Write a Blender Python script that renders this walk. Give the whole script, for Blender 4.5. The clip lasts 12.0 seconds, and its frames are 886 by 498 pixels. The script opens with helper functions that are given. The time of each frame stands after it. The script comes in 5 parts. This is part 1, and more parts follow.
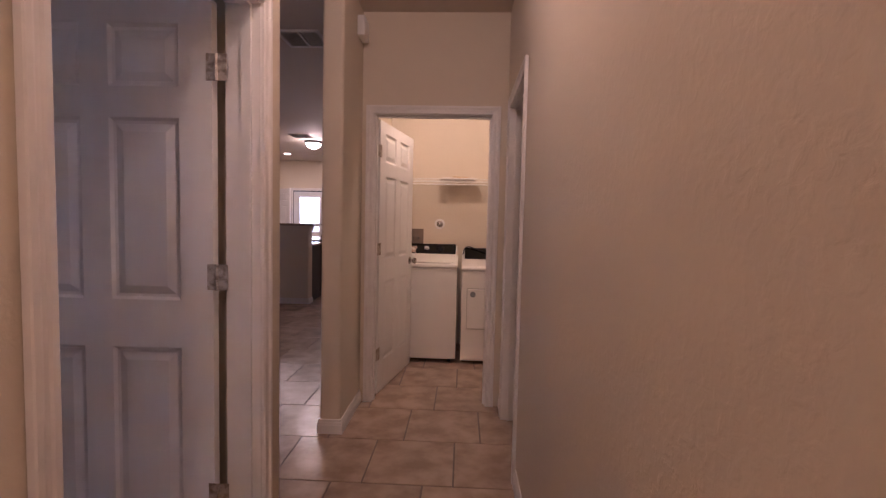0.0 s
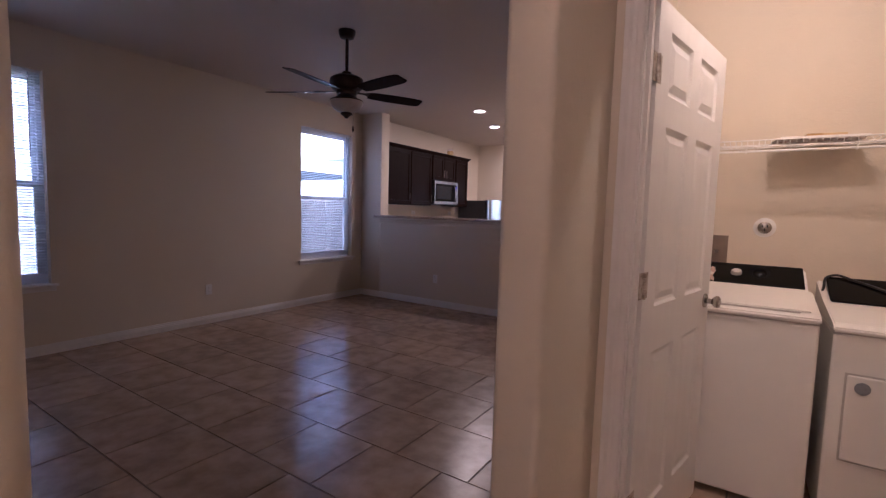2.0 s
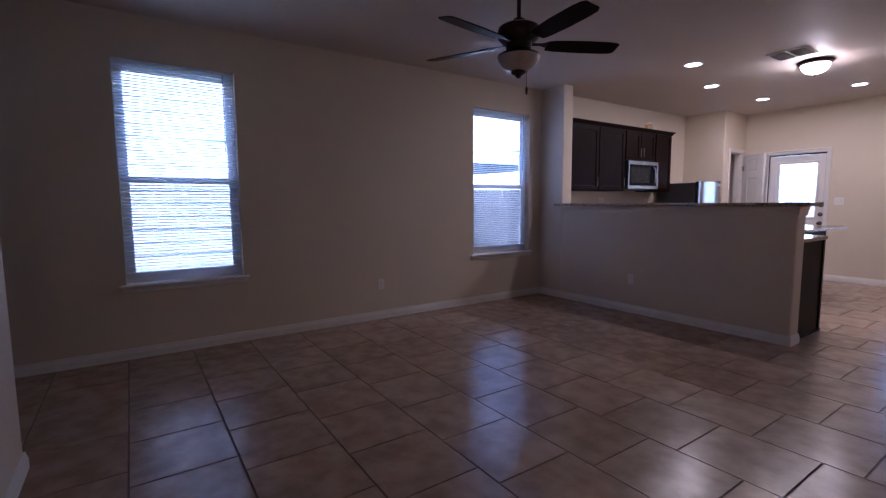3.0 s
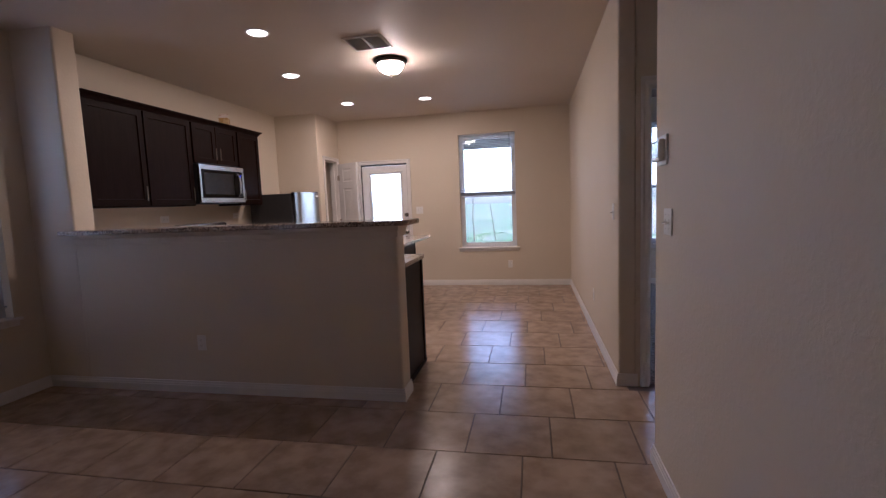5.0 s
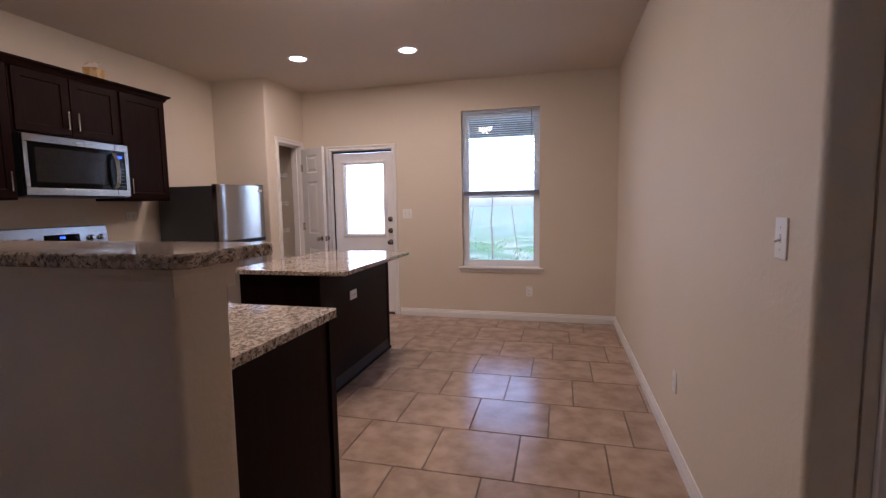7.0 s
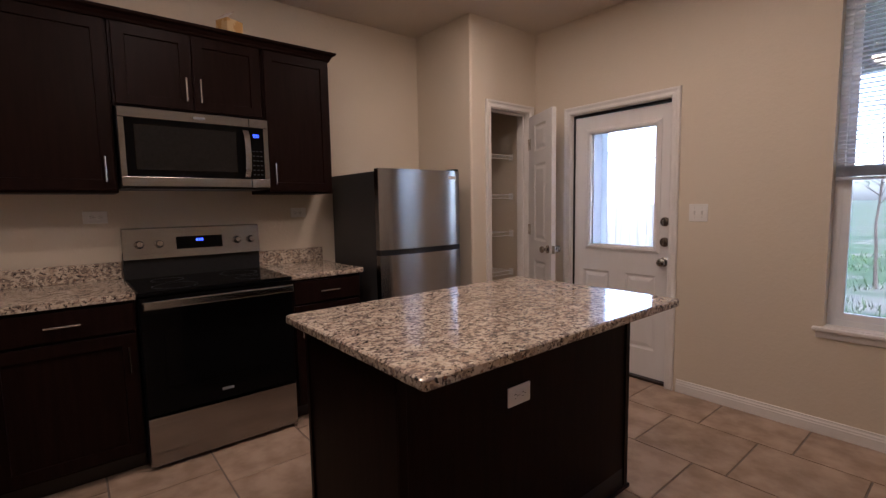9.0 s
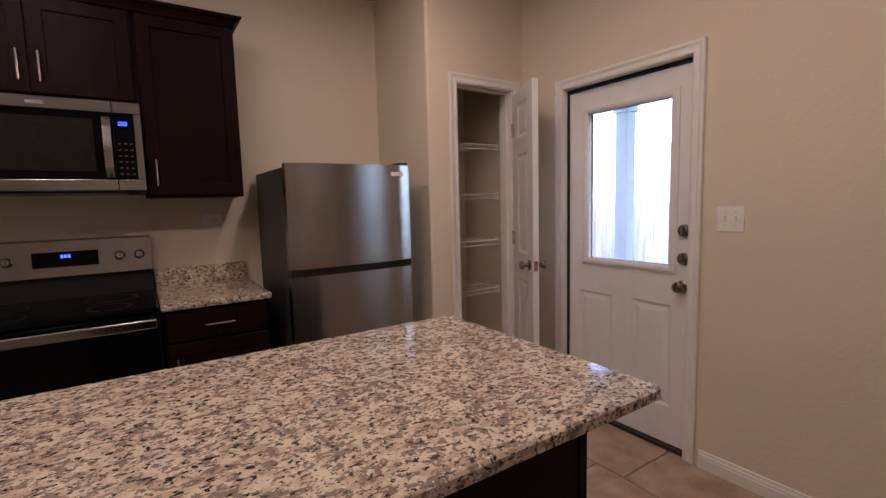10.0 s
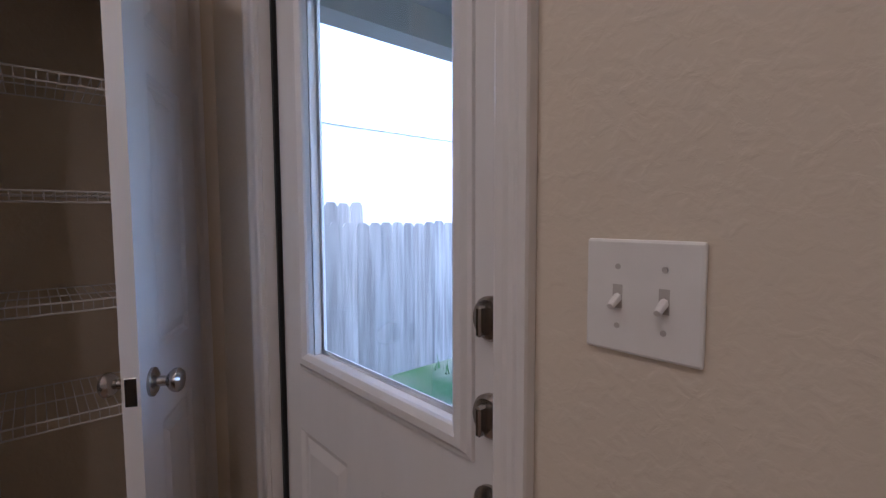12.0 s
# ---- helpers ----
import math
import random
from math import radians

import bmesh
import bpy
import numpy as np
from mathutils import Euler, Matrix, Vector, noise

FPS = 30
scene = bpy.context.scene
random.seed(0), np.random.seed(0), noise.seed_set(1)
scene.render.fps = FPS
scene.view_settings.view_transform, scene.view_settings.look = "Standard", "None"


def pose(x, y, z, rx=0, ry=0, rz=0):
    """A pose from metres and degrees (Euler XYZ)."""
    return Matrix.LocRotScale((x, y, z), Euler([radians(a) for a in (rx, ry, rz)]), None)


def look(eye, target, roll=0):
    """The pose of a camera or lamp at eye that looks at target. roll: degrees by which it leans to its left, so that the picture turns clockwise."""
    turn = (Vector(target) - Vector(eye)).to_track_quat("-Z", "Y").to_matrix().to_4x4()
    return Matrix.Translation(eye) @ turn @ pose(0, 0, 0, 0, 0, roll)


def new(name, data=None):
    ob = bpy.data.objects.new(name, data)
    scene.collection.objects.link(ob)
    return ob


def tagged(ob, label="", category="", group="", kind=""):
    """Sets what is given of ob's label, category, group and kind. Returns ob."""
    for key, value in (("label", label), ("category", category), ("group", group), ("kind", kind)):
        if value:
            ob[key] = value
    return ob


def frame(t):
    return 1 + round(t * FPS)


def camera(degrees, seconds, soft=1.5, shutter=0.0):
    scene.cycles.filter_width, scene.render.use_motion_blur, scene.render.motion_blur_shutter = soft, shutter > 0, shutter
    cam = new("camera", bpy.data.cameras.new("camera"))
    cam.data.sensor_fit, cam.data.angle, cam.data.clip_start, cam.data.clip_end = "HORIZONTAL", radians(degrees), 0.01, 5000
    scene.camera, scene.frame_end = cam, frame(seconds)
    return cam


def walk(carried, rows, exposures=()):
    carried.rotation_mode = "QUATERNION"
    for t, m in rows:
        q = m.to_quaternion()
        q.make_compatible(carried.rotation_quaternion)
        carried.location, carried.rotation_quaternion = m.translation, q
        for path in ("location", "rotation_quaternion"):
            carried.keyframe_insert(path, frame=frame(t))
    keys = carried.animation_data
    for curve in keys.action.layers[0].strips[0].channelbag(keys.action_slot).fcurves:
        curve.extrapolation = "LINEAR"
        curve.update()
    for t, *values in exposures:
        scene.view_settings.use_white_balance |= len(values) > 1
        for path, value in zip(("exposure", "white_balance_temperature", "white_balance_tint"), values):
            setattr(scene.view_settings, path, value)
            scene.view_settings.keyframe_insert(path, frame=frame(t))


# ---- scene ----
cam = camera(88.1, 12.0, soft=1.35)
PATH = [
    (0, (1.7, 0.369, 1.306), (1.617, 2.363, 1.189), 1.3),
    (0.5, (1.641, 0.766, 1.295), (1.443, 2.749, 1.122), 2.9),
    (1, (1.625, 1.214, 1.283), (1.339, 3.184, 1.09), 2.4),
    (1.5, (1.533, 1.654, 1.299), (0.966, 3.562, 1.104), 2.2),
    (2, (1.364, 2.057, 1.332), (0.269, 3.723, 1.164), 1.6),
    (2.5, (1.159, 2.312, 1.246), (-0.414, 3.533, 1.06), 0.7),
    (2.7, (1.038, 2.449, 1.245), (-0.629, 3.535, 1.046), 0.2),
    (4.3, (0.289, 3.587, 1.311), (-0.706, 5.306, 1.074), -5.3),
    (4.5, (0.25, 3.811, 1.31), (-0.559, 5.625, 1.076), -4.6),
    (5, (0.232, 4.378, 1.332), (-0.153, 6.331, 1.134), -2.3),
    (5.5, (0.262, 4.876, 1.326), (-0.025, 6.848, 1.151), -2.2),
    (6, (0.292, 5.424, 1.326), (0.006, 7.392, 1.117), -1.6),
    (6.5, (0.277, 5.905, 1.315), (-0.011, 7.876, 1.131), -1.2),
    (6.7, (0.257, 6.105, 1.323), (-0.1, 8.065, 1.139), -1.1),
    (8.3, (-0.094, 7.74, 1.339), (-1.249, 9.359, 1.124), -0.5),
    (8.5, (-0.16, 7.929, 1.326), (-1.447, 9.446, 1.119), -0.8),
    (9, (-0.303, 8.456, 1.315), (-1.843, 9.718, 1.125), -1.0),
    (9.5, (-0.427, 8.898, 1.325), (-2.054, 10.046, 1.135), -0.8),
    (10, (-0.552, 9.406, 1.348), (-2.21, 10.506, 1.145), -1.5),
    (10.5, (-0.664, 9.938, 1.343), (-2.326, 11.034, 1.148), -1.3),
    (11, (-0.867, 10.474, 1.324), (-2.49, 11.626, 1.127), -2.0),
    (11.5, (-1.111, 10.87, 1.333), (-2.684, 12.082, 1.09), -1.5),
    (12, (-1.36, 11.207, 1.318), (-2.847, 12.538, 1.179), -0.2),
]
EXPOSURES = [(0.0, 2.75, 5200, 38), (1.5, 2.88, 5000, 34), (2.0, 2.9, 4800, 32), (2.5, 2.8, 4400, 29), (4.5, 2.68, 4800, 22), (5.5, 2.65, 5050, 22), (6.5, 2.78, 4900, 22), (8.5, 2.32, 5150, 20), (9.5, 2.25, 5200, 21), (10.0, 2.35, 5200, 21), (10.5, 2.4, 5200, 21), (11.0, 2.25, 5100, 22), (12.0, 1.85, 4600, 17)]
walk(cam, [(t, look(eye, target, roll)) for t, eye, target, roll in PATH], EXPOSURES)
SKY, CAN_W, DOME_GLOW, LAUNDRY_W, HALL_FILL_W = 0.15, 1.75, 15.5, 3.7, 8.4
LAUNDRY_TURN, PANTRY_TURN = 79.0, -28.3

# ---- world and daylight ----
world = bpy.data.worlds.new("world")
scene.world = world
world.use_nodes = True
wn = world.node_tree.nodes
sky = wn.new("ShaderNodeTexSky")
sky.sky_type, sky.sun_disc = "NISHITA", False
sky.sun_elevation, sky.sun_rotation = radians(38), radians(150)
sky.air_density, sky.dust_density, sky.ozone_density = 1.0, 3.0, 1.0
overcast = wn.new("ShaderNodeHueSaturation")
overcast.inputs["Saturation"].default_value, overcast.inputs["Value"].default_value = 0.75, 2.35
world.node_tree.links.new(sky.outputs[0], overcast.inputs["Color"])
world.node_tree.links.new(overcast.outputs[0], wn["Background"].inputs[0])
wn["Background"].inputs[1].default_value = SKY

sun = new("sun", bpy.data.lights.new("sun", "SUN"))
sun.data.energy, sun.data.angle, sun.data.color = 1.0, radians(20), (1.0, 0.96, 0.9)
sun.matrix_world = look((3, -6, 9), (0, 0, 0))


def disc_lamp(x, y, z, watts, size, colour):
    ob = new("lamp", bpy.data.lights.new("lamp", "AREA"))
    ob.data.shape, ob.data.size, ob.data.energy, ob.data.color = "DISK", size, watts, colour
    ob.location = (x, y, z)
    return ob


def point_lamp(x, y, z, watts, size, colour):
    ob = new("lamp", bpy.data.lights.new("lamp", "POINT"))
    ob.data.shadow_soft_size, ob.data.energy, ob.data.color = size, watts, colour
    ob.location = (x, y, z)
    return ob


WARM = (1.0, 0.71, 0.45)
CANS = [(-1.88, 7.83), (-2.24, 8.99), (-2.21, 10.44), (-1.14, 10.52)]
for x, y in CANS:
    disc_lamp(x, y, 2.728, CAN_W, 0.13, WARM)
point_lamp(1.5, 4.1, 2.60, LAUNDRY_W, 0.05, (1.0, 0.74, 0.44))
# Two unseen point lights added to fill the hall; no fixtures stand there.
point_lamp(1.70, -1.2, 2.60, HALL_FILL_W * 0.42, 0.05, WARM)
point_lamp(1.47, 1.55, 2.66, HALL_FILL_W * 0.30, 0.05, WARM)


# ---- materials ----
def material(name, colour, rough=0.5, metal=0.0, second=None, scale=6.0, amount=0.5, bump=0.0, bump_scale=60.0, detail=4.0, stretch=(1, 1, 1), spread=(0.35, 0.65), specular=0.5, per_piece=0.0):
    """A surface with a colour that wanders between two tones, and a fine relief."""
    m = bpy.data.materials.new(name)
    m.use_nodes = True
    n, l = m.node_tree.nodes, m.node_tree.links
    b = n["Principled BSDF"]
    b.inputs["Roughness"].default_value, b.inputs["Metallic"].default_value = rough, metal
    b.inputs["Specular IOR Level"].default_value = specular
    b.inputs["Base Color"].default_value = (*colour, 1)
    co = n.new("ShaderNodeTexCoord")
    mp = n.new("ShaderNodeMapping")
    mp.inputs["Scale"].default_value = stretch
    l.new(co.outputs["Object"], mp.inputs[0])
    if second:
        t = n.new("ShaderNodeTexNoise")
        t.inputs["Scale"].default_value, t.inputs["Detail"].default_value = scale, detail
        l.new(mp.outputs[0], t.inputs["Vector"])
        r = n.new("ShaderNodeMapRange")
        r.inputs["From Min"].default_value, r.inputs["From Max"].default_value = spread
        r.inputs["To Max"].default_value = amount
        l.new(t.outputs[0], r.inputs[0])
        mix = n.new("ShaderNodeMix")
        mix.data_type = "RGBA"
        mix.inputs[6].default_value, mix.inputs[7].default_value = (*colour, 1), (*second, 1)
        l.new(r.outputs[0], mix.inputs[0])
        out = mix.outputs[2]
        if per_piece:
            info = n.new("ShaderNodeObjectInfo")
            sh = n.new("ShaderNodeMapRange")
            sh.inputs["To Min"].default_value, sh.inputs["To Max"].default_value = 1 - per_piece, 1 + per_piece
            l.new(info.outputs["Random"], sh.inputs[0])
            hs = n.new("ShaderNodeHueSaturation")
            l.new(sh.outputs[0], hs.inputs["Value"])
            l.new(out, hs.inputs["Color"])
            out = hs.outputs[0]
            off = n.new("ShaderNodeVectorMath")
            off.operation = "MULTIPLY_ADD"
            off.inputs[1].default_value = (37, 53, 71)
            comb = n.new("ShaderNodeCombineXYZ")
            for k in range(3):
                l.new(info.outputs["Random"], comb.inputs[k])
            l.new(comb.outputs[0], off.inputs[0])
            l.new(mp.outputs[0], off.inputs[2])
            l.new(off.outputs[0], t.inputs["Vector"])
        l.new(out, b.inputs["Base Color"])
    if bump:
        t2 = n.new("ShaderNodeTexNoise")
        t2.inputs["Scale"].default_value, t2.inputs["Detail"].default_value = bump_scale, 5
        l.new(mp.outputs[0], t2.inputs["Vector"])
        bp = n.new("ShaderNodeBump")
        bp.inputs["Strength"].default_value, bp.inputs["Distance"].default_value = bump, 0.004
        l.new(t2.outputs[0], bp.inputs["Height"])
        l.new(bp.outputs[0], b.inputs["Normal"])
    return m


def trowelled(name, colour, second):
    """Painted drywall with a hand-trowelled texture: broad smears with raised edges, over a fine stipple."""
    m = material(name, colour, 0.62, second=second, scale=0.8, amount=0.6, specular=0.3)
    n, l = m.node_tree.nodes, m.node_tree.links
    co = n.new("ShaderNodeTexCoord")
    a = n.new("ShaderNodeTexNoise")
    a.inputs["Scale"].default_value, a.inputs["Detail"].default_value, a.inputs["Distortion"].default_value = 48, 4, 0.5
    l.new(co.outputs["Object"], a.inputs["Vector"])
    r = n.new("ShaderNodeMapRange")
    r.inputs["From Min"].default_value, r.inputs["From Max"].default_value = 0.44, 0.66
    l.new(a.outputs[0], r.inputs[0])
    f = n.new("ShaderNodeTexNoise")
    f.inputs["Scale"].default_value, f.inputs["Detail"].default_value = 120, 4
    l.new(co.outputs["Object"], f.inputs["Vector"])
    s = n.new("ShaderNodeMath")
    s.operation = "MULTIPLY_ADD"
    s.inputs[1].default_value = 0.6
    l.new(f.outputs[0], s.inputs[0])
    l.new(r.outputs[0], s.inputs[2])
    bp = n.new("ShaderNodeBump")
    bp.inputs["Strength"].default_value, bp.inputs["Distance"].default_value = 0.28, 0.0017
    l.new(s.outputs[0], bp.inputs["Height"])
    l.new(bp.outputs[0], n["Principled BSDF"].inputs["Normal"])
    return m


def granite():
    m = material("granite", (0.62, 0.56, 0.48), 0.09, specular=0.5)
    n, l = m.node_tree.nodes, m.node_tree.links
    co = n.new("ShaderNodeTexCoord")
    last = None
    layers = [((0.56, 0.475, 0.37), (0.40, 0.31, 0.235), 24, 0.44, 0.60, 0), ((0, 0, 0), (0.215, 0.168, 0.14), 56, 0.51, 0.545, 3), ((0, 0, 0), (0.030, 0.026, 0.026), 80, 0.565, 0.605, 7), ((0, 0, 0), (0.60, 0.52, 0.42), 64, 0.60, 0.63, 15), ((0, 0, 0), (0.25, 0.13, 0.08), 92, 0.63, 0.66, 11)]
    for first, second, scale, lo, hi, shift in layers:
        mp = n.new("ShaderNodeMapping")
        mp.inputs["Location"].default_value = (shift, shift * 2, shift * 3)
        mp.inputs["Scale"].default_value = (1.2, 0.82, 1.1)
        mp.inputs["Rotation"].default_value = (0, 0, radians(9))
        l.new(co.outputs["Object"], mp.inputs[0])
        t = n.new("ShaderNodeTexNoise")
        t.inputs["Scale"].default_value, t.inputs["Detail"].default_value, t.inputs["Roughness"].default_value = scale, 3.5, 0.62
        l.new(mp.outputs[0], t.inputs["Vector"])
        r = n.new("ShaderNodeMapRange")
        r.inputs["From Min"].default_value, r.inputs["From Max"].default_value = lo, hi
        l.new(t.outputs[0], r.inputs[0])
        mix = n.new("ShaderNodeMix")
        mix.data_type = "RGBA"
        l.new(r.outputs[0], mix.inputs[0])
        mix.inputs[6].default_value, mix.inputs[7].default_value = (*first, 1), (*second, 1)
        if last:
            l.new(last, mix.inputs[6])
        last = mix.outputs[2]
    l.new(last, n["Principled BSDF"].inputs["Base Color"])
    return m


def steel(name, colour, rough, along):
    """Brushed metal: streaks that run along one axis."""
    stretch = [260, 260, 260]
    stretch[along] = 2
    m = material(name, colour, rough, 1.0, second=tuple(c * 0.86 for c in colour), scale=1.0, amount=0.8, stretch=stretch)
    n, l = m.node_tree.nodes, m.node_tree.links
    tan = n.new("ShaderNodeTangent")
    tan.direction_type, tan.axis = "RADIAL", "Z"
    b = n["Principled BSDF"]
    b.inputs["Anisotropic"].default_value, b.inputs["Anisotropic Rotation"].default_value = 0.75, 0.25 if along == 2 else 0.0
    l.new(tan.outputs[0], b.inputs["Tangent"])
    return m


def glow(name, colour, strength):
    m = bpy.data.materials.new(name)
    m.use_nodes = True
    b = m.node_tree.nodes["Principled BSDF"]
    b.inputs["Base Color"].default_value = (*colour, 1)
    b.inputs["Emission Color"].default_value, b.inputs["Emission Strength"].default_value = (*colour, 1), strength
    return m


def glass_material(name, tint=(1, 1, 1), rough=0.0):
    m = bpy.data.materials.new(name)
    m.use_nodes = True
    b = m.node_tree.nodes["Principled BSDF"]
    b.inputs["Base Color"].default_value, b.inputs["Roughness"].default_value = (*tint, 1), rough
    b.inputs["Transmission Weight"].default_value, b.inputs["IOR"].default_value = 1.0, 1.45
    return m


WALL = trowelled("wall_paint", (0.665, 0.585, 0.468), (0.63, 0.55, 0.435))
CEIL = trowelled("ceiling_paint", (0.63, 0.555, 0.47), (0.60, 0.525, 0.44))
TRIM = material("trim_paint", (0.76, 0.73, 0.70), 0.38, second=(0.70, 0.67, 0.63), scale=9, amount=0.6, bump=0.03, bump_scale=200)
DOOR = material("door_paint", (0.74, 0.72, 0.70), 0.42, second=(0.69, 0.665, 0.64), scale=5, amount=0.5, bump=0.03, bump_scale=60, stretch=(3, 3, 0.6))
TILE = material("tile", (0.45, 0.33, 0.243), 0.24, second=(0.285, 0.20, 0.14), scale=7.5, amount=0.9, detail=7, bump=0.05, bump_scale=25, per_piece=0.07, specular=0.5)
GROUT = material("grout", (0.14, 0.105, 0.085), 0.9, second=(0.16, 0.12, 0.10), scale=8, bump=0.3, bump_scale=300)
WOOD = material("espresso_wood", (0.0085, 0.0038, 0.0031), 0.40, second=(0.016, 0.0070, 0.0055), scale=3.0, amount=0.6, stretch=(14, 14, 1.2), bump=0.04, bump_scale=8, specular=0.05)
WOOD_DARK = material("espresso_shadow", (0.010, 0.007, 0.006), 0.5, second=(0.02, 0.012, 0.01), scale=5)
GRANITE = granite()
STEEL_V = steel("brushed_steel_fridge", (0.35, 0.338, 0.33), 0.24, 2)
STEEL_H = steel("brushed_steel", (0.34, 0.327, 0.315), 0.22, 1)
NICKEL = material("satin_nickel", (0.42, 0.385, 0.35), 0.26, 1.0, second=(0.34, 0.31, 0.28), scale=40)
BRONZE = material("aged_bronze", (0.035, 0.025, 0.022), 0.38, 0.7, second=(0.06, 0.04, 0.03), scale=30)
BLACKGLASS = material("black_glass", (0.003, 0.003, 0.0033), 0.06, second=(0.005, 0.0045, 0.0045), scale=3, specular=0.07)
SMOKED = material("smoked_window", (0.012, 0.011, 0.010), 0.2, second=(0.018, 0.016, 0.015), scale=60, specular=0.15)
# Brown tint imitates the supply box's shade in warm light.
SUPPLY = material("supply_shade", (0.20, 0.15, 0.11), 0.5, second=(0.13, 0.10, 0.075), scale=14)
BLACK = material("black_plastic", (0.012, 0.012, 0.013), 0.42, second=(0.02, 0.02, 0.02), scale=40, bump=0.05, bump_scale=400, specular=0.3)
FRIDGE_SIDE = material("fridge_side", (0.030, 0.029, 0.030), 0.45, second=(0.04, 0.038, 0.038), scale=30, bump=0.12, bump_scale=500)
ENAMEL = material("white_enamel", (0.80, 0.78, 0.74), 0.22, second=(0.76, 0.73, 0.68), scale=3, amount=0.6)
PLASTIC = material("white_plastic", (0.78, 0.76, 0.73), 0.35, second=(0.73, 0.70, 0.66), scale=20, amount=0.5)
VINYL = material("white_vinyl", (0.80, 0.82, 0.84), 0.35, second=(0.74, 0.76, 0.79), scale=12, amount=0.5)
BLIND = material("blind_vinyl", (0.80, 0.81, 0.83), 0.45, second=(0.74, 0.75, 0.78), scale=15, amount=0.5)
_n, _l = BLIND.node_tree.nodes, BLIND.node_tree.links
_mix, _tr = _n.new("ShaderNodeMixShader"), _n.new("ShaderNodeBsdfTranslucent")
_tr.inputs[0].default_value, _mix.inputs[0].default_value = (0.80, 0.82, 0.86, 1), 0.5
_l.new(_n["Principled BSDF"].outputs[0], _mix.inputs[1])
_l.new(_tr.outputs[0], _mix.inputs[2])
_l.new(_mix.outputs[0], _n["Material Output"].inputs[0])
CARPET = material("carpet", (0.40, 0.365, 0.35), 0.95, second=(0.12, 0.108, 0.105), scale=48, amount=1.0, detail=9, bump=1.0, bump_scale=140, spread=(0.38, 0.62))
# Near-black that stands in for the shade inside the vents.
DARK = material("void_shade", (0.01, 0.01, 0.01), 0.8, second=(0.02, 0.02, 0.02), scale=5)
SCREEN = bpy.data.materials.new("insect_screen")
SCREEN.use_nodes = True
_n, _l = SCREEN.node_tree.nodes, SCREEN.node_tree.links
_mix, _tr = _n.new("ShaderNodeMixShader"), _n.new("ShaderNodeBsdfTransparent")
_n["Principled BSDF"].inputs["Base Color"].default_value = (0.10, 0.10, 0.11, 1)
_n["Principled BSDF"].inputs["Roughness"].default_value = 0.8
_mix.inputs[0].default_value = 0.32
_l.new(_tr.outputs[0], _mix.inputs[1])
_l.new(_n["Principled BSDF"].outputs[0], _mix.inputs[2])
_l.new(_mix.outputs[0], _n["Material Output"].inputs[0])
GLASS = glass_material("window_glass")
FROST = glow("frosted_lamp_glass", (1.0, 0.74, 0.48), DOME_GLOW)
FROST_OFF = material("frosted_shade_off", (0.52, 0.44, 0.36), 0.3, second=(0.38, 0.30, 0.24), scale=9, amount=0.7)
LENS = glow("can_lens", (1.0, 0.85, 0.68), 3.0)
BLUE = glow("display_blue", (0.05, 0.08, 1.0), 0.9)
GRASS = material("grass", (0.035, 0.085, 0.022), 0.9, second=(0.20, 0.185, 0.15), scale=0.75, amount=0.9, detail=10, bump=1.0, bump_scale=60, spread=(0.46, 0.62))
FENCE = material("weathered_fence", (0.31, 0.295, 0.28), 0.85, second=(0.17, 0.16, 0.15), scale=2.5, amount=1.0, stretch=(9, 9, 0.8), bump=0.5, bump_scale=14, per_piece=0.22)
SIDING = material("siding_paint", (0.60, 0.61, 0.62), 0.6, second=(0.53, 0.54, 0.55), scale=3, amount=0.6, bump=0.06, bump_scale=40)
BARK = material("bark", (0.11, 0.09, 0.075), 0.9, second=(0.06, 0.05, 0.04), scale=20, bump=0.4, bump_scale=40)
SHINGLE = material("roof_shingle", (0.13, 0.12, 0.115), 0.9, second=(0.07, 0.065, 0.06), scale=30, bump=0.6, bump_scale=60)
CONCRETE = material("concrete", (0.56, 0.54, 0.51), 0.85, second=(0.44, 0.425, 0.40), scale=4, bump=0.3, bump_scale=80)
PATIO_PAINT = material("patio_paint", (0.27, 0.255, 0.24), 0.7, second=(0.22, 0.21, 0.20), scale=6, bump=0.1)
POSTPAINT = material("post_paint", (0.36, 0.36, 0.36), 0.6, second=(0.30, 0.30, 0.30), scale=6, bump=0.1)
CARD = material("cardboard", (0.44, 0.26, 0.08), 0.7, second=(0.56, 0.40, 0.20), scale=14, amount=1.0, spread=(0.48, 0.52))
PAPER = material("paper", (0.66, 0.60, 0.55), 0.7, second=(0.45, 0.30, 0.22), scale=16, amount=0.8, spread=(0.5, 0.54))


# ---- mesh helpers ----
def mesh_object(name, bm, mat, smooth=False):
    bmesh.ops.recalc_face_normals(bm, faces=bm.faces)
    me = bpy.data.meshes.new(name)
    bm.to_mesh(me)
    bm.free()
    me.materials.append(mat)
    if smooth:
        for p in me.polygons:
            p.use_smooth = True
        me.set_sharp_from_angle(angle=radians(35))
    return new(name, me)


def part(name, bm, mat, parent, label="", smooth=False):
    ob = mesh_object(name, bm, mat, smooth)
    ob.parent = parent
    if label:
        tagged(ob, label)
    return ob


def thing(name, label, category, m=None, group="", kind=""):
    ob = new(name)
    ob.empty_display_size = 0.1
    if m is not None:
        ob.matrix_world = m
    return tagged(ob, label, category, group, kind)


def structure(name, bm, mat, label, category, smooth=False):
    return tagged(mesh_object(name, bm, mat, smooth), label, category, "", "structure")


def B():
    return bmesh.new()


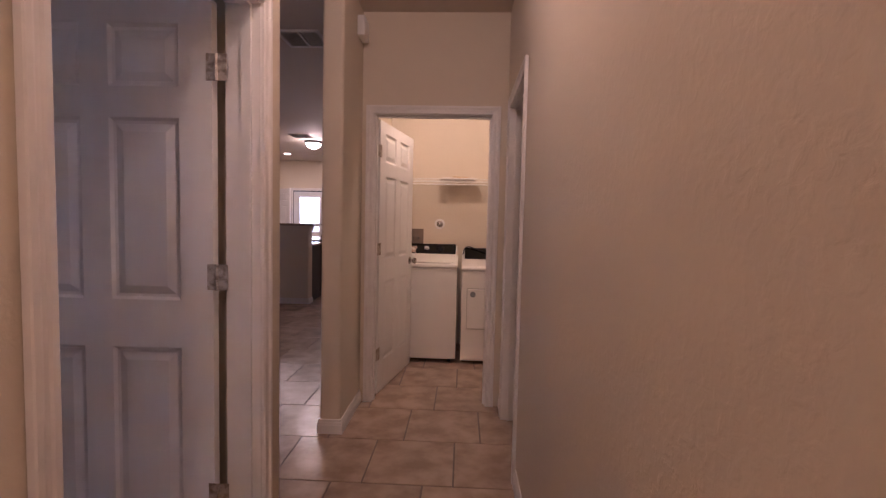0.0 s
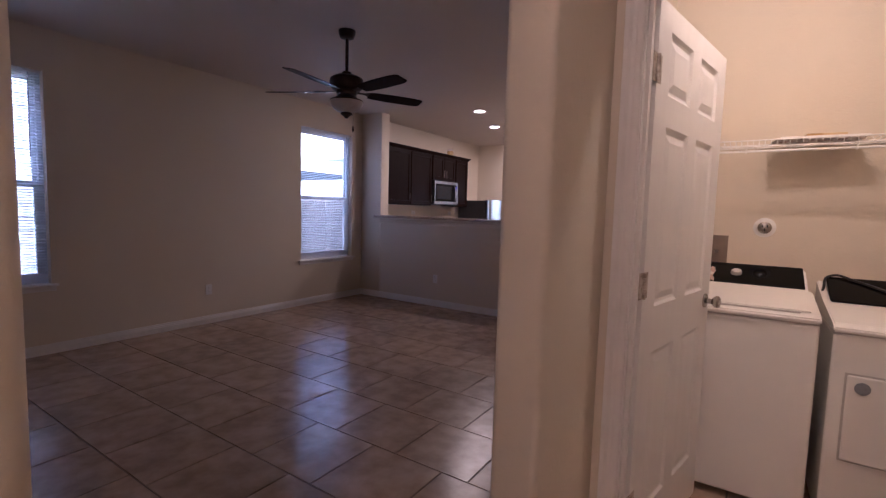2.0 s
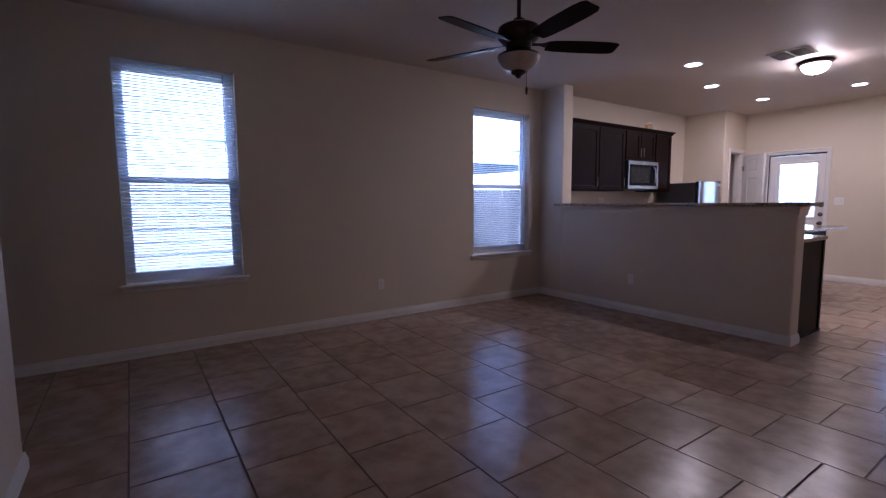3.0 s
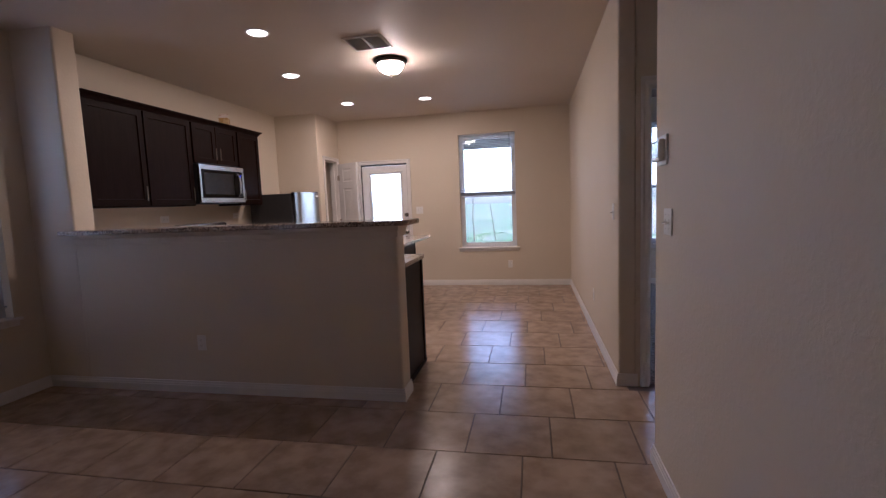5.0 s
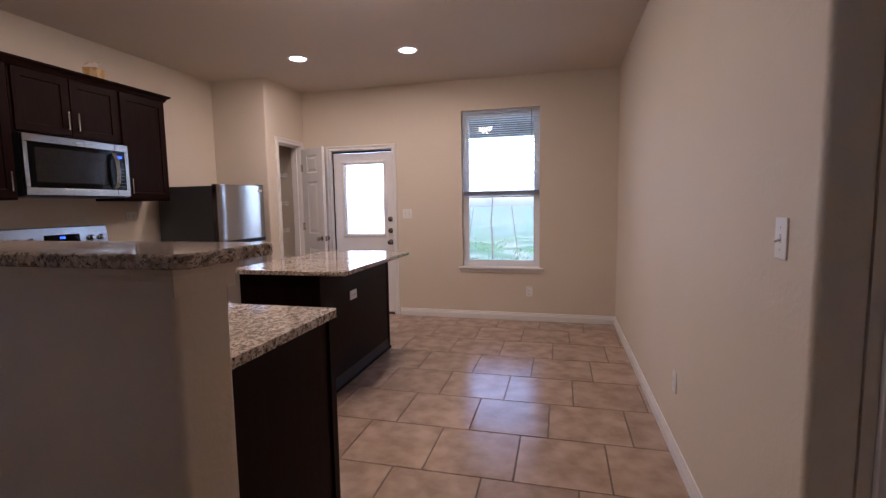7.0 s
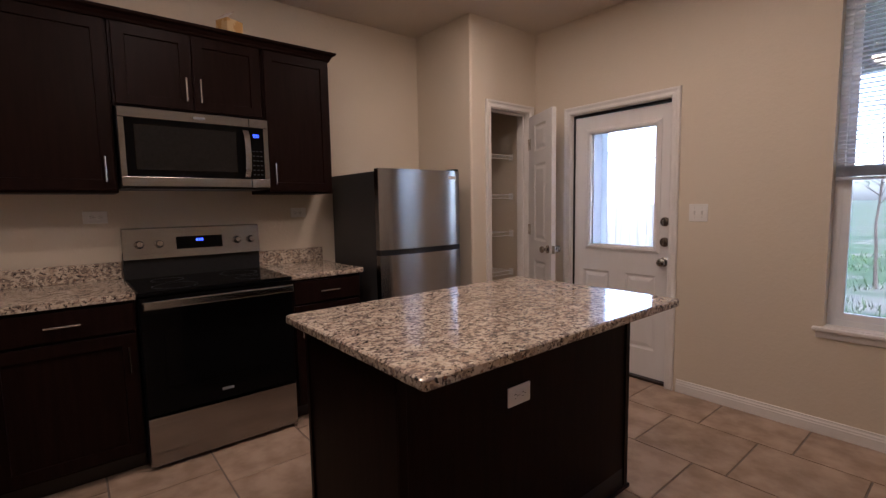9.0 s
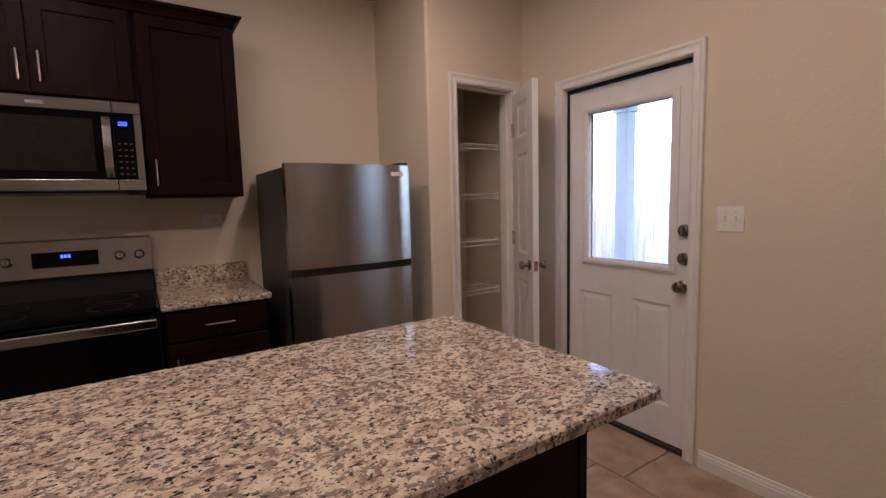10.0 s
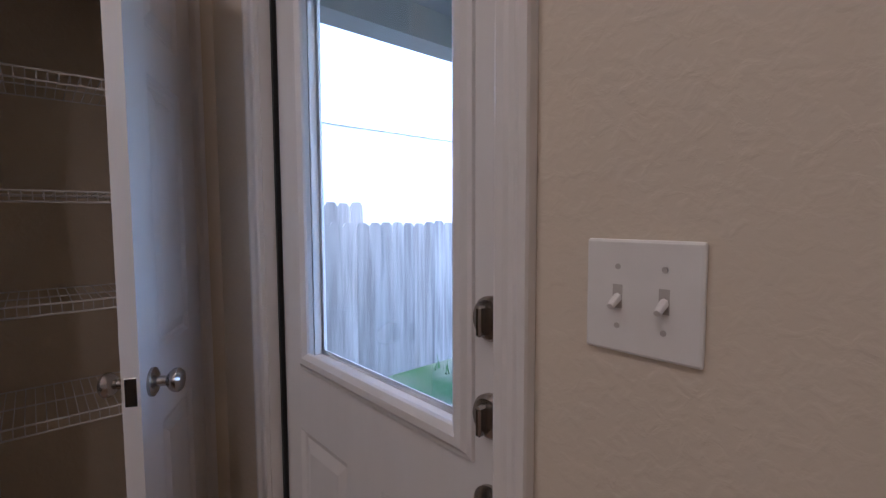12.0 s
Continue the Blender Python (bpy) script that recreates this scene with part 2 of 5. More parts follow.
def box(bm, x0, x1, y0, y1, z0, z1, bevel=0.0, seg=1):
    """A box, with rounded edges where a bevel is given."""
    vs = [bm.verts.new((x, y, z)) for x in (x0, x1) for y in (y0, y1) for z in (z0, z1)]
    fs = [bm.faces.new([vs[i] for i in f]) for f in ((0, 1, 3, 2), (4, 6, 7, 5), (0, 4, 5, 1), (2, 3, 7, 6), (0, 2, 6, 4), (1, 5, 7, 3))]
    if bevel:
        es = list({e for f in fs for e in f.edges})
        bmesh.ops.bevel(bm, geom=es, offset=bevel, segments=seg, profile=0.5, affect="EDGES")
    return bm


def prism(bm, pts, z0, z1):
    """A plan outline raised from z0 to z1."""
    lo = [bm.verts.new((x, y, z0)) for x, y in pts]
    hi = [bm.verts.new((x, y, z1)) for x, y in pts]
    n = len(pts)
    for i in range(n):
        bm.faces.new((lo[i], lo[(i + 1) % n], hi[(i + 1) % n], hi[i]))
    bm.faces.new(hi)
    bm.faces.new(lo[::-1])
    return bm


def plan(x0, x1, y0, y1, r=0.0, corners="abcd", n=5):
    """A rectangle in plan, corners a (x0,y0), b (x1,y0), c (x1,y1), d (x0,y1) rounded by r."""
    out = []
    for key, cx, cy, a in (("a", x0, y0, 180), ("b", x1, y0, 270), ("c", x1, y1, 0), ("d", x0, y1, 90)):
        if r and key in corners:
            ox, oy = cx + (r if cx == x0 else -r), cy + (r if cy == y0 else -r)
            out += [(ox + r * math.cos(radians(a + 90 * k / n)), oy + r * math.sin(radians(a + 90 * k / n))) for k in range(n + 1)]
        else:
            out.append((cx, cy))
    return out


def tube(bm, p, q, r, n=10, r2=None, caps=True):
    """A round bar from p to q, tapering to r2."""
    p, q = Vector(p), Vector(q)
    turn = (q - p).to_track_quat("Z", "Y").to_matrix()
    rings = []
    for c, rad in ((p, r), (q, r if r2 is None else r2)):
        rings.append([bm.verts.new(c + turn @ Vector((rad * math.cos(2 * math.pi * k / n), rad * math.sin(2 * math.pi * k / n), 0))) for k in range(n)])
    for k in range(n):
        bm.faces.new((rings[0][k], rings[0][(k + 1) % n], rings[1][(k + 1) % n], rings[1][k]))
    if caps:
        bm.faces.new(rings[0][::-1])
        bm.faces.new(rings[1])
    return bm


def lathe(bm, profile, n=24, m=None):
    """A profile of (radius, height) turned round the z axis, then placed by m."""
    m = m or Matrix()
    rings = []
    for r, z in profile:
        rings.append([bm.verts.new(m @ Vector((max(r, 1e-4) * math.cos(2 * math.pi * k / n), max(r, 1e-4) * math.sin(2 * math.pi * k / n), z))) for k in range(n)])
    for a, b in zip(rings, rings[1:]):
        for k in range(n):
            bm.faces.new((a[k], a[(k + 1) % n], b[(k + 1) % n], b[k]))
    bm.faces.new(rings[0][::-1])
    bm.faces.new(rings[-1])
    return bm


def run(bm, profile, pts):
    """A profile of (out, z) carried along a plan line, out to the left of the way, mitred at its turns."""
    offs = []
    n = len(pts)
    for i in range(n):
        ns = []
        for a, b in ((i - 1, i), (i, i + 1)):
            if 0 <= a and b < n:
                d = Vector(pts[b]) - Vector(pts[a])
                d.normalize()
                ns.append(Vector((-d.y, d.x)))
        v = ns[0] if len(ns) == 1 else (ns[0] + ns[1]) / (1 + ns[0].dot(ns[1]))
        offs.append(v)
    rows = [[bm.verts.new((p[0] + v.x * o, p[1] + v.y * o, z)) for p, v in zip(pts, offs)] for o, z in profile]
    for a, b in zip(rows, rows[1:]):
        for i in range(n - 1):
            bm.faces.new((a[i], a[i + 1], b[i + 1], b[i]))
    bm.faces.new([r[0] for r in rows][::-1])
    bm.faces.new([r[-1] for r in rows])
    return bm


BASE = [(0, 0), (0.014, 0), (0.014, 0.052), (0.011, 0.058), (0.011, 0.066), (0.007, 0.074), (0.006, 0.086), (0, 0.088)]


def baseboard(pts):
    return structure("baseboard", run(B(), BASE, pts), TRIM, "white painted stepped baseboard along the wall", "baseboard")


CASE = [(0.0, 0), (0.0, 0.010), (0.006, 0.014), (0.018, 0.014), (0.024, 0.011), (0.034, 0.012), (0.044, 0.018), (0.056, 0.018), (0.058, 0.014), (0.058, 0)]


def casing_mesh(bm, m, w, h):
    """Door casing round an opening w x h: x across, y out of the wall, z up."""
    rows = [[bm.verts.new(m @ Vector(v)) for v in ((-w / 2 - d, t, 0), (-w / 2 - d, t, h + d), (w / 2 + d, t, h + d), (w / 2 + d, t, 0))] for d, t in CASE]
    for a, b in zip(rows, rows[1:]):
        for i in range(3):
            bm.faces.new((a[i], a[i + 1], b[i + 1], b[i]))
    bm.faces.new([r[0] for r in rows])
    bm.faces.new([r[-1] for r in rows][::-1])
    return bm


def door_frame(name, m, w, h, depth, label, sides=(1, 1), stop=0.06):
    """The lining of a door opening: jambs, stop and casing on both faces. m: centre of the opening at the floor, y out of the front face; the wall lies behind, depth thick."""
    fr = thing(name, label, "door frame", m, kind="structure")
    bm = B()
    t = 0.018
    box(bm, -w / 2 - t, -w / 2, -depth - 0.001, 0.001, 0, h)
    box(bm, w / 2, w / 2 + t, -depth - 0.001, 0.001, 0, h)
    box(bm, -w / 2 - t, w / 2 + t, -depth - 0.001, 0.001, h, h + t)
    part("jamb", bm, TRIM, fr)
    bm = B()
    box(bm, -w / 2, -w / 2 + 0.011, -stop - 0.035, -stop, 0, h)
    box(bm, w / 2 - 0.011, w / 2, -stop - 0.035, -stop, 0, h)
    box(bm, -w / 2 + 0.011, w / 2 - 0.011, -stop - 0.035, -stop, h - 0.011, h)
    part("door_stop", bm, TRIM, fr)
    if sides[0]:
        part("casing", casing_mesh(B(), pose(0, 0.001, 0), w + 0.008, h + 0.004), TRIM, fr)
    if sides[1]:
        part("casing", casing_mesh(B(), pose(0, -depth - 0.001, 0, 0, 0, 180), w + 0.008, h + 0.004), TRIM, fr)
    return fr


def panelled_face(bm, x0, x1, z0, z1, y, out, panels, holes=()):
    """A door's face with moulded panels sunk into it. out: +1 or -1, the way it faces along y."""
    xs = sorted({x0, x1, *(v for p in panels for v in p[:2]), *(v for p in holes for v in p[:2])})
    zs = sorted({z0, z1, *(v for p in panels for v in p[2:]), *(v for p in holes for v in p[2:])})
    vert = {}

    def v(x, z, d=0.0):
        key = (round(x, 4), round(z, 4), round(d, 4))
        if key not in vert:
            vert[key] = bm.verts.new((x, y - out * d, z))
        return vert[key]

    for a, b in zip(xs, xs[1:]):
        for c, d in zip(zs, zs[1:]):
            mx, mz = (a + b) / 2, (c + d) / 2
            if any(p[0] < mx < p[1] and p[2] < mz < p[3] for p in (*panels, *holes)):
                continue
            bm.faces.new((v(a, c), v(b, c), v(b, d), v(a, d)))
    for p in panels:
        px, pz = [u for u in xs if p[0] <= u <= p[1]], [u for u in zs if p[2] <= u <= p[3]]
        rim = [(u, p[2]) for u in px] + [(p[1], u) for u in pz[1:]] + [(u, p[3]) for u in px[-2::-1]] + [(p[0], u) for u in pz[-2:0:-1]]
        steps = [(0, 0), (0.010, 0.008), (0.020, 0.010), (0.048, 0.002)]
        def at(u, w, k):
            i = k[0]
            return v(min(max(u, p[0] + i), p[1] - i), min(max(w, p[2] + i), p[3] - i), k[1])
        for s, e in zip(steps, steps[1:]):
            for i in range(len(rim)):
                q = rim[i], rim[(i + 1) % len(rim)]
                f = [at(*q[0], s), at(*q[1], s), at(*q[1], e), at(*q[0], e)]
                f = [g for k, g in enumerate(f) if g not in f[:k]]
                if len(f) > 2:
                    bm.faces.new(f)
        i, d = steps[-1]
        bm.faces.new((v(p[0] + i, p[2] + i, d), v(p[1] - i, p[2] + i, d), v(p[1] - i, p[3] - i, d), v(p[0] + i, p[3] - i, d)))


def three_panels(w, h):
    return [(0.115, w - 0.115, c, d) for c, d in ((0.225, 0.832), (1.000, 1.628), (1.733, 1.943))]


def six_panels(w, h):
    st, mu = min(0.115, w * 0.16), min(0.10, w * 0.14)
    cols = [(st, w / 2 - mu / 2), (w / 2 + mu / 2, w - st)]
    rows = [(0.225, 0.832), (1.000, 1.628), (1.733, 1.943)]
    return [(a, b, c, d) for a, b in cols for c, d in rows]


def leaf_mesh(w, h, th, panels, holes=()):
    bm = B()
    panelled_face(bm, 0, w, 0, h, 0, -1, panels, holes)
    panelled_face(bm, 0, w, 0, h, th, 1, panels, holes)
    for a, b, c, d in ((0, 0, 0, h), (w, w, 0, h), (0, w, 0, 0), (0, w, h, h)):
        bm.faces.new([bm.verts.new(q) for q in (((a, 0, c), (a, th, c), (b, th, d), (b, 0, d)) if a == b or c == d else ())])
    for a, b, c, d in holes:
        for p, q in (((a, c), (b, c)), ((b, c), (b, d)), ((b, d), (a, d)), ((a, d), (a, c))):
            bm.faces.new([bm.verts.new(u) for u in ((p[0], 0, p[1]), (q[0], 0, q[1]), (q[0], th, q[1]), (p[0], th, p[1]))])
    return bm


def knob(parent, x, z, th, both=True):
    """A round door knob on its rose, on both faces."""
    for y, turn in ((0, 90), (th, -90)) if both else ((0, 90),):
        bm = lathe(B(), [(0.032, 0), (0.032, 0.006), (0.026, 0.010), (0.012, 0.013), (0.011, 0.030), (0.020, 0.036), (0.027, 0.046), (0.027, 0.054), (0.021, 0.062), (0.010, 0.065)], 20, pose(x, y, z, turn))
        part("door_knob", bm, NICKEL, parent, "satin nickel door knob", True)


def hinge(parent, z, y=0.0, out=-1, dx=0.0):
    """A butt hinge: two leaves with screws and a knuckle, at the leaf's edge."""
    bm = B()
    lo, hi = sorted((y, y + out * 0.002))
    box(bm, dx - 0.036, dx - 0.002, lo, hi, z - 0.045, z + 0.045)
    box(bm, dx + 0.002, dx + 0.036, lo, hi, z - 0.045, z + 0.045)
    for k in range(5):
        tube(bm, (dx, y + out * 0.004, z - 0.045 + k * 0.018), (dx, y + out * 0.004, z - 0.0285 + k * 0.018), 0.0065, 8)
    for sx in (-0.026, 0.026):
        for dz in (-0.03, 0, 0.03):
            tube(bm, (dx + sx, y + out * 0.002, z + dz), (dx + sx, y + out * 0.0034, z + dz), 0.0045, 8)
    part("hinge", bm, PAINTED_STEEL, parent, "paint-spattered butt hinge", True)


PAINTED_STEEL = material("painted_hinge", (0.50, 0.44, 0.37), 0.4, 0.4, second=(0.20, 0.15, 0.11), scale=45, amount=0.8, spread=(0.45, 0.65))


# ---- the shell: plan in metres ----
XW, XE, YB, H = -3.585, 0.808, 11.65, 2.74          # west wall, east wall, back wall, ceiling
HL, HR, YL = 0.983, 1.995, 3.588                  # hall: left face, right face, laundry wall
LX0, LX1, LYB, LY0 = 0.93, 2.50, 5.26, 3.703      # laundry
YS, XS = 2.155, -1.98                              # living room's south wall and where it ends
T = 0.115
XEH = 0.855                                       # living-room side of the wall end beside the hall
DHB = 2.008                                       # back door opening
DH = 2.045                                        # door openings
WIN_W = [(2.585, 3.468), (6.12, 7.06)]            # west windows, along y
WZ0, WZ1 = 0.61, 2.395
WIN_B = (-0.893, -0.008)                           # kitchen window, along x
BD = (-2.540, -1.752)                             # back door, along x
BEDX = (1.015, 1.825)                               # bedroom door, along x
BEDY = 7.685
FILL_EWIN = (8.8, 9.6)                                 # unseen east window added to brighten the bedroom, along y
BWIN = [(1.93, 2.825), (2.945, 3.845)]               # bedroom windows, along x

wall = lambda name, bm, label="beige trowel-textured painted drywall wall": structure(name, bm, WALL, label, "wall", True)

# west wall with its two windows
bm = B()
for y0, y1 in ((-1.6, WIN_W[0][0]), (WIN_W[0][1], WIN_W[1][0]), (WIN_W[1][1], YB + 0.15)):
    box(bm, XW - 0.15, XW, y0, y1, -0.02, H)
for y0, y1 in WIN_W:
    box(bm, XW - 0.15, XW, y0, y1, -0.02, WZ0)
    box(bm, XW - 0.15, XW, y0, y1, WZ1, H)
wall("wall_west", bm)

# back wall: kitchen door and window, bedroom windows
bm = B()
edges = [(XW, BD[0] - 0.02), (BD[1] + 0.02, WIN_B[0]), (WIN_B[1], BWIN[0][0]), (BWIN[0][1], BWIN[1][0]), (BWIN[1][1], 4.4)]
for x0, x1 in edges:
    box(bm, x0, x1, YB, YB + 0.15, -0.02, H)
box(bm, BD[0] - 0.02, BD[1] + 0.02, YB, YB + 0.15, DHB + 0.02, H)
for x0, x1 in (WIN_B, *BWIN):
    box(bm, x0, x1, YB, YB + 0.15, -0.02, WZ0)
    box(bm, x0, x1, YB, YB + 0.15, WZ1, H)
wall("wall_north", bm)

# east wall of the kitchen, ending in a rounded corner beside the bedroom door
bm = B()
prism(bm, plan(XE, XE + T, BEDY, YB, 0.018, "ab"), -0.02, H)
wall("wall_east_kitchen", bm)
bm = B()
box(bm, XE + T, BEDX[0] - 0.02, BEDY + 0.002, BEDY + T, -0.02, H)
box(bm, BEDX[1] + 0.02, 4.4, BEDY + 0.002, BEDY + T, -0.02, H)
box(bm, BEDX[0] - 0.02, BEDX[1] + 0.02, BEDY + 0.002, BEDY + T, DH + 0.02, H)
wall("wall_bedroom_south", bm)
# Unseen east wall, opened to let extra daylight into the bedroom.
bm = B()
for y0, y1 in ((6.6, FILL_EWIN[0]), (FILL_EWIN[1], YB + 0.15)):
    box(bm, 4.4, 4.55, y0, y1, -0.02, H)
box(bm, 4.4, 4.55, *FILL_EWIN, -0.02, WZ0)
box(bm, 4.4, 4.55, *FILL_EWIN, WZ1, H)
wall("wall_bedroom_east", bm)

# living room's east wall, from the hall opening to the bedroom niche
bm = B()
prism(bm, plan(XEH, HL, 3.075, 3.72, 0.02, "ab"), -0.02, H)
prism(bm, plan(XE, XE + T, 3.72, 6.72, 0.02, "cd"), -0.02, H)
wall("wall_east_living", bm)
bm = B()
box(bm, XE + T, 4.4, 6.60, 6.72 - 0.002, -0.02, H)
wall("wall_niche_south", bm)

# living room's south wall, and the hall's left wall with the open door's opening
LD = (1.142, 1.968)
bm = B()
prism(bm, plan(XS, HL, YS - T, YS, 0.02, "cd"), -0.02, H)
wall("wall_south_living", bm)
bm = B()
box(bm, HL - T, HL, LD[1] + 0.02, YS - T, -0.02, H)
box(bm, HL - T, HL, -1.6, LD[0] - 0.02, -0.02, H)
box(bm, HL - T, HL, LD[0] - 0.02, LD[1] + 0.02, DH + 0.02, H)
wall("wall_hall_left", bm)

# hall's right wall with its door opening
RD = (2.668, 3.365)
bm = B()
box(bm, HR, HR + T, -1.6, RD[0] - 0.02, -0.02, H)
box(bm, HR, HR + T, RD[1] + 0.02, YL, -0.02, H)
box(bm, HR, HR + T, RD[0] - 0.02, RD[1] + 0.02, DH + 0.02, H)
wall("wall_hall_right", bm)

# laundry
LDX = (1.074, 1.884)
bm = B()
box(bm, HL, LDX[0] - 0.02, YL, LY0, -0.02, H)
box(bm, LDX[1] + 0.02, LX1 + T, YL, LY0, -0.02, H)
box(bm, LDX[0] - 0.02, LDX[1] + 0.02, YL, LY0, DH + 0.02, H)
wall("wall_laundry_south", bm)
bm = B()
box(bm, XE + T, LX1 + T, LYB, LYB + T, -0.02, H)
box(bm, LX1, LX1 + T, LY0, LYB, -0.02, H)
wall("wall_laundry_back", bm)

SWIN = (-0.72, -0.34)                             # window of the room beside the hall
# rooms beyond the two hall doors, and what closes the far ends
bm = B()
box(bm, -1.1, -1.0, -1.6, YS - T, -0.02, H)
wall("wall_left_room", bm)
bm = B()
box(bm, HR + T, 4.4, 1.6, 1.7, -0.02, H)
box(bm, 4.4, 4.5, 1.6, YL + T, -0.02, H)
box(bm, LX1 + T, 4.4, YL, YL + T, -0.02, H)
wall("wall_right_room", bm)
bm = B()
for x0, x1 in ((XW - 0.15, SWIN[0]), (SWIN[1], HR + T)):
    box(bm, x0, x1, -1.75, -1.6, -0.02, H)
box(bm, *SWIN, -1.75, -1.6, -0.02, WZ0)
box(bm, *SWIN, -1.75, -1.6, WZ1, H)
box(bm, XS, XS + T, -1.6, YS - T, -0.02, H)
wall("wall_south", bm)

# pantry in the kitchen's corner
PX, PY = -2.91, 10.888
PD = (11.100, 11.548)
PDH = 2.072                                       # pantry opening's height
bm = B()
prism(bm, plan(XW, PX, PY, PY + T, 0.018, "b"), -0.02, H)
box(bm, PX - T, PX, PY + T, PD[0] - 0.02, -0.02, H)
box(bm, PX - T, PX, PD[1] + 0.02, YB, -0.02, H)
box(bm, PX - T, PX, PD[0] - 0.02, PD[1] + 0.02, PDH + 0.02, H)
wall("wall_pantry", bm)

# half wall with the breakfast bar, and the column at its end
BY0, BY1, BXE = 7.272, 7.455, -0.647
COLX = -3.20
bm = B()
prism(bm, plan(COLX, BXE, BY0, BY1, 0.018, "bc"), -0.02, 1.20)
prism(bm, plan(XW, COLX, BY0, BY1, 0.018, "bc"), -0.02, H)
wall("wall_half_bar", bm, "beige painted half wall under the breakfast bar, with a column")

bm = B()
box(bm, XW - 0.15, 4.5, -1.75, YB + 0.15, H, H + 0.12)
structure("ceiling", bm, CEIL, "beige trowel-textured ceiling", "ceiling")

bm = B()
box(bm, XW - 0.15, 4.5, -1.75, YB + 0.15, -0.25, -0.004)
floor = structure("floor", bm, GROUT, "brown stone-look ceramic tile floor in a third offset", "floor")

bm = B()
box(bm, XE + T + 0.002, 4.398, BEDY + 0.05, YB - 0.002, -0.002, 0.014)
structure("carpet", bm, CARPET, "grey-brown pile carpet in the bedroom", "carpet")

for pts in (
    [(XE, 3.73), (XE, 6.72), (XE + T, 6.72)],
    [(BEDX[0] - 0.08, BEDY), (XE, BEDY), (XE, YB), (BD[1] + 0.085, YB)],
    [(BD[0] - 0.085, YB), (PX, YB), (PX, PD[1] + 0.08)],
    [(PX, PD[0] - 0.08), (PX, PY), (XW, PY)],
    [(XW, BY0 - 0.014), (XW, YS - 3.8)],
    [(XS, YS - T), (XS, YS), (HL, YS), (HL, LD[1] + 0.08)],
    [(HL, YL - 0.002), (HL, 3.075), (XEH, 3.075), (XEH, 3.71)],
    [(HL, LD[0] - 0.08), (HL, -1.6), (HR, -1.6), (HR, RD[0] - 0.08)],
    [(HR, RD[1] + 0.08), (HR, YL)],
    [(4.39, YB), (XE + T, YB), (XE + T, BEDY + T)],
    [(LX0 - 0.015, LYB - 0.001), (LX0 - 0.015, LY0)],
    [(PX - T, YB), (XW, YB), (XW, PY + T)],
):
    baseboard(pts)
baseboard([(BXE, BY1), (BXE, BY0), (XW, BY0)])
# trim band under the bar's top
bm = run(B(), [(0, 1.125), (0.010, 1.128), (0.012, 1.165), (0.020, 1.18), (0.022, 1.20), (0, 1.20)], [(COLX, BY0), (BXE, BY0), (BXE, BY1), (BXE - 0.03, BY1)][::-1])
structure("trim", bm, WALL, "painted moulding under the bar top", "trim")


# ---- windows and blinds ----
SLATS = {}


def slat_mesh(w):
    key = round(w, 3)
    if key not in SLATS:
        bm = B()
        rows = []
        for k in range(5):
            y = -0.0125 + 0.00625 * k
            rows.append([bm.verts.new((x, y, 0.0022 * (1 - (y / 0.0125) ** 2))) for x in (-w / 2, w / 2)])
        for a, b in zip(rows, rows[1:]):
            bm.faces.new((a[0], a[1], b[1], b[0]))
        me = bpy.data.meshes.new("slat")
        bm.to_mesh(me)
        bm.free()
        me.materials.append(BLIND)
        SLATS[key] = me
    return SLATS[key]


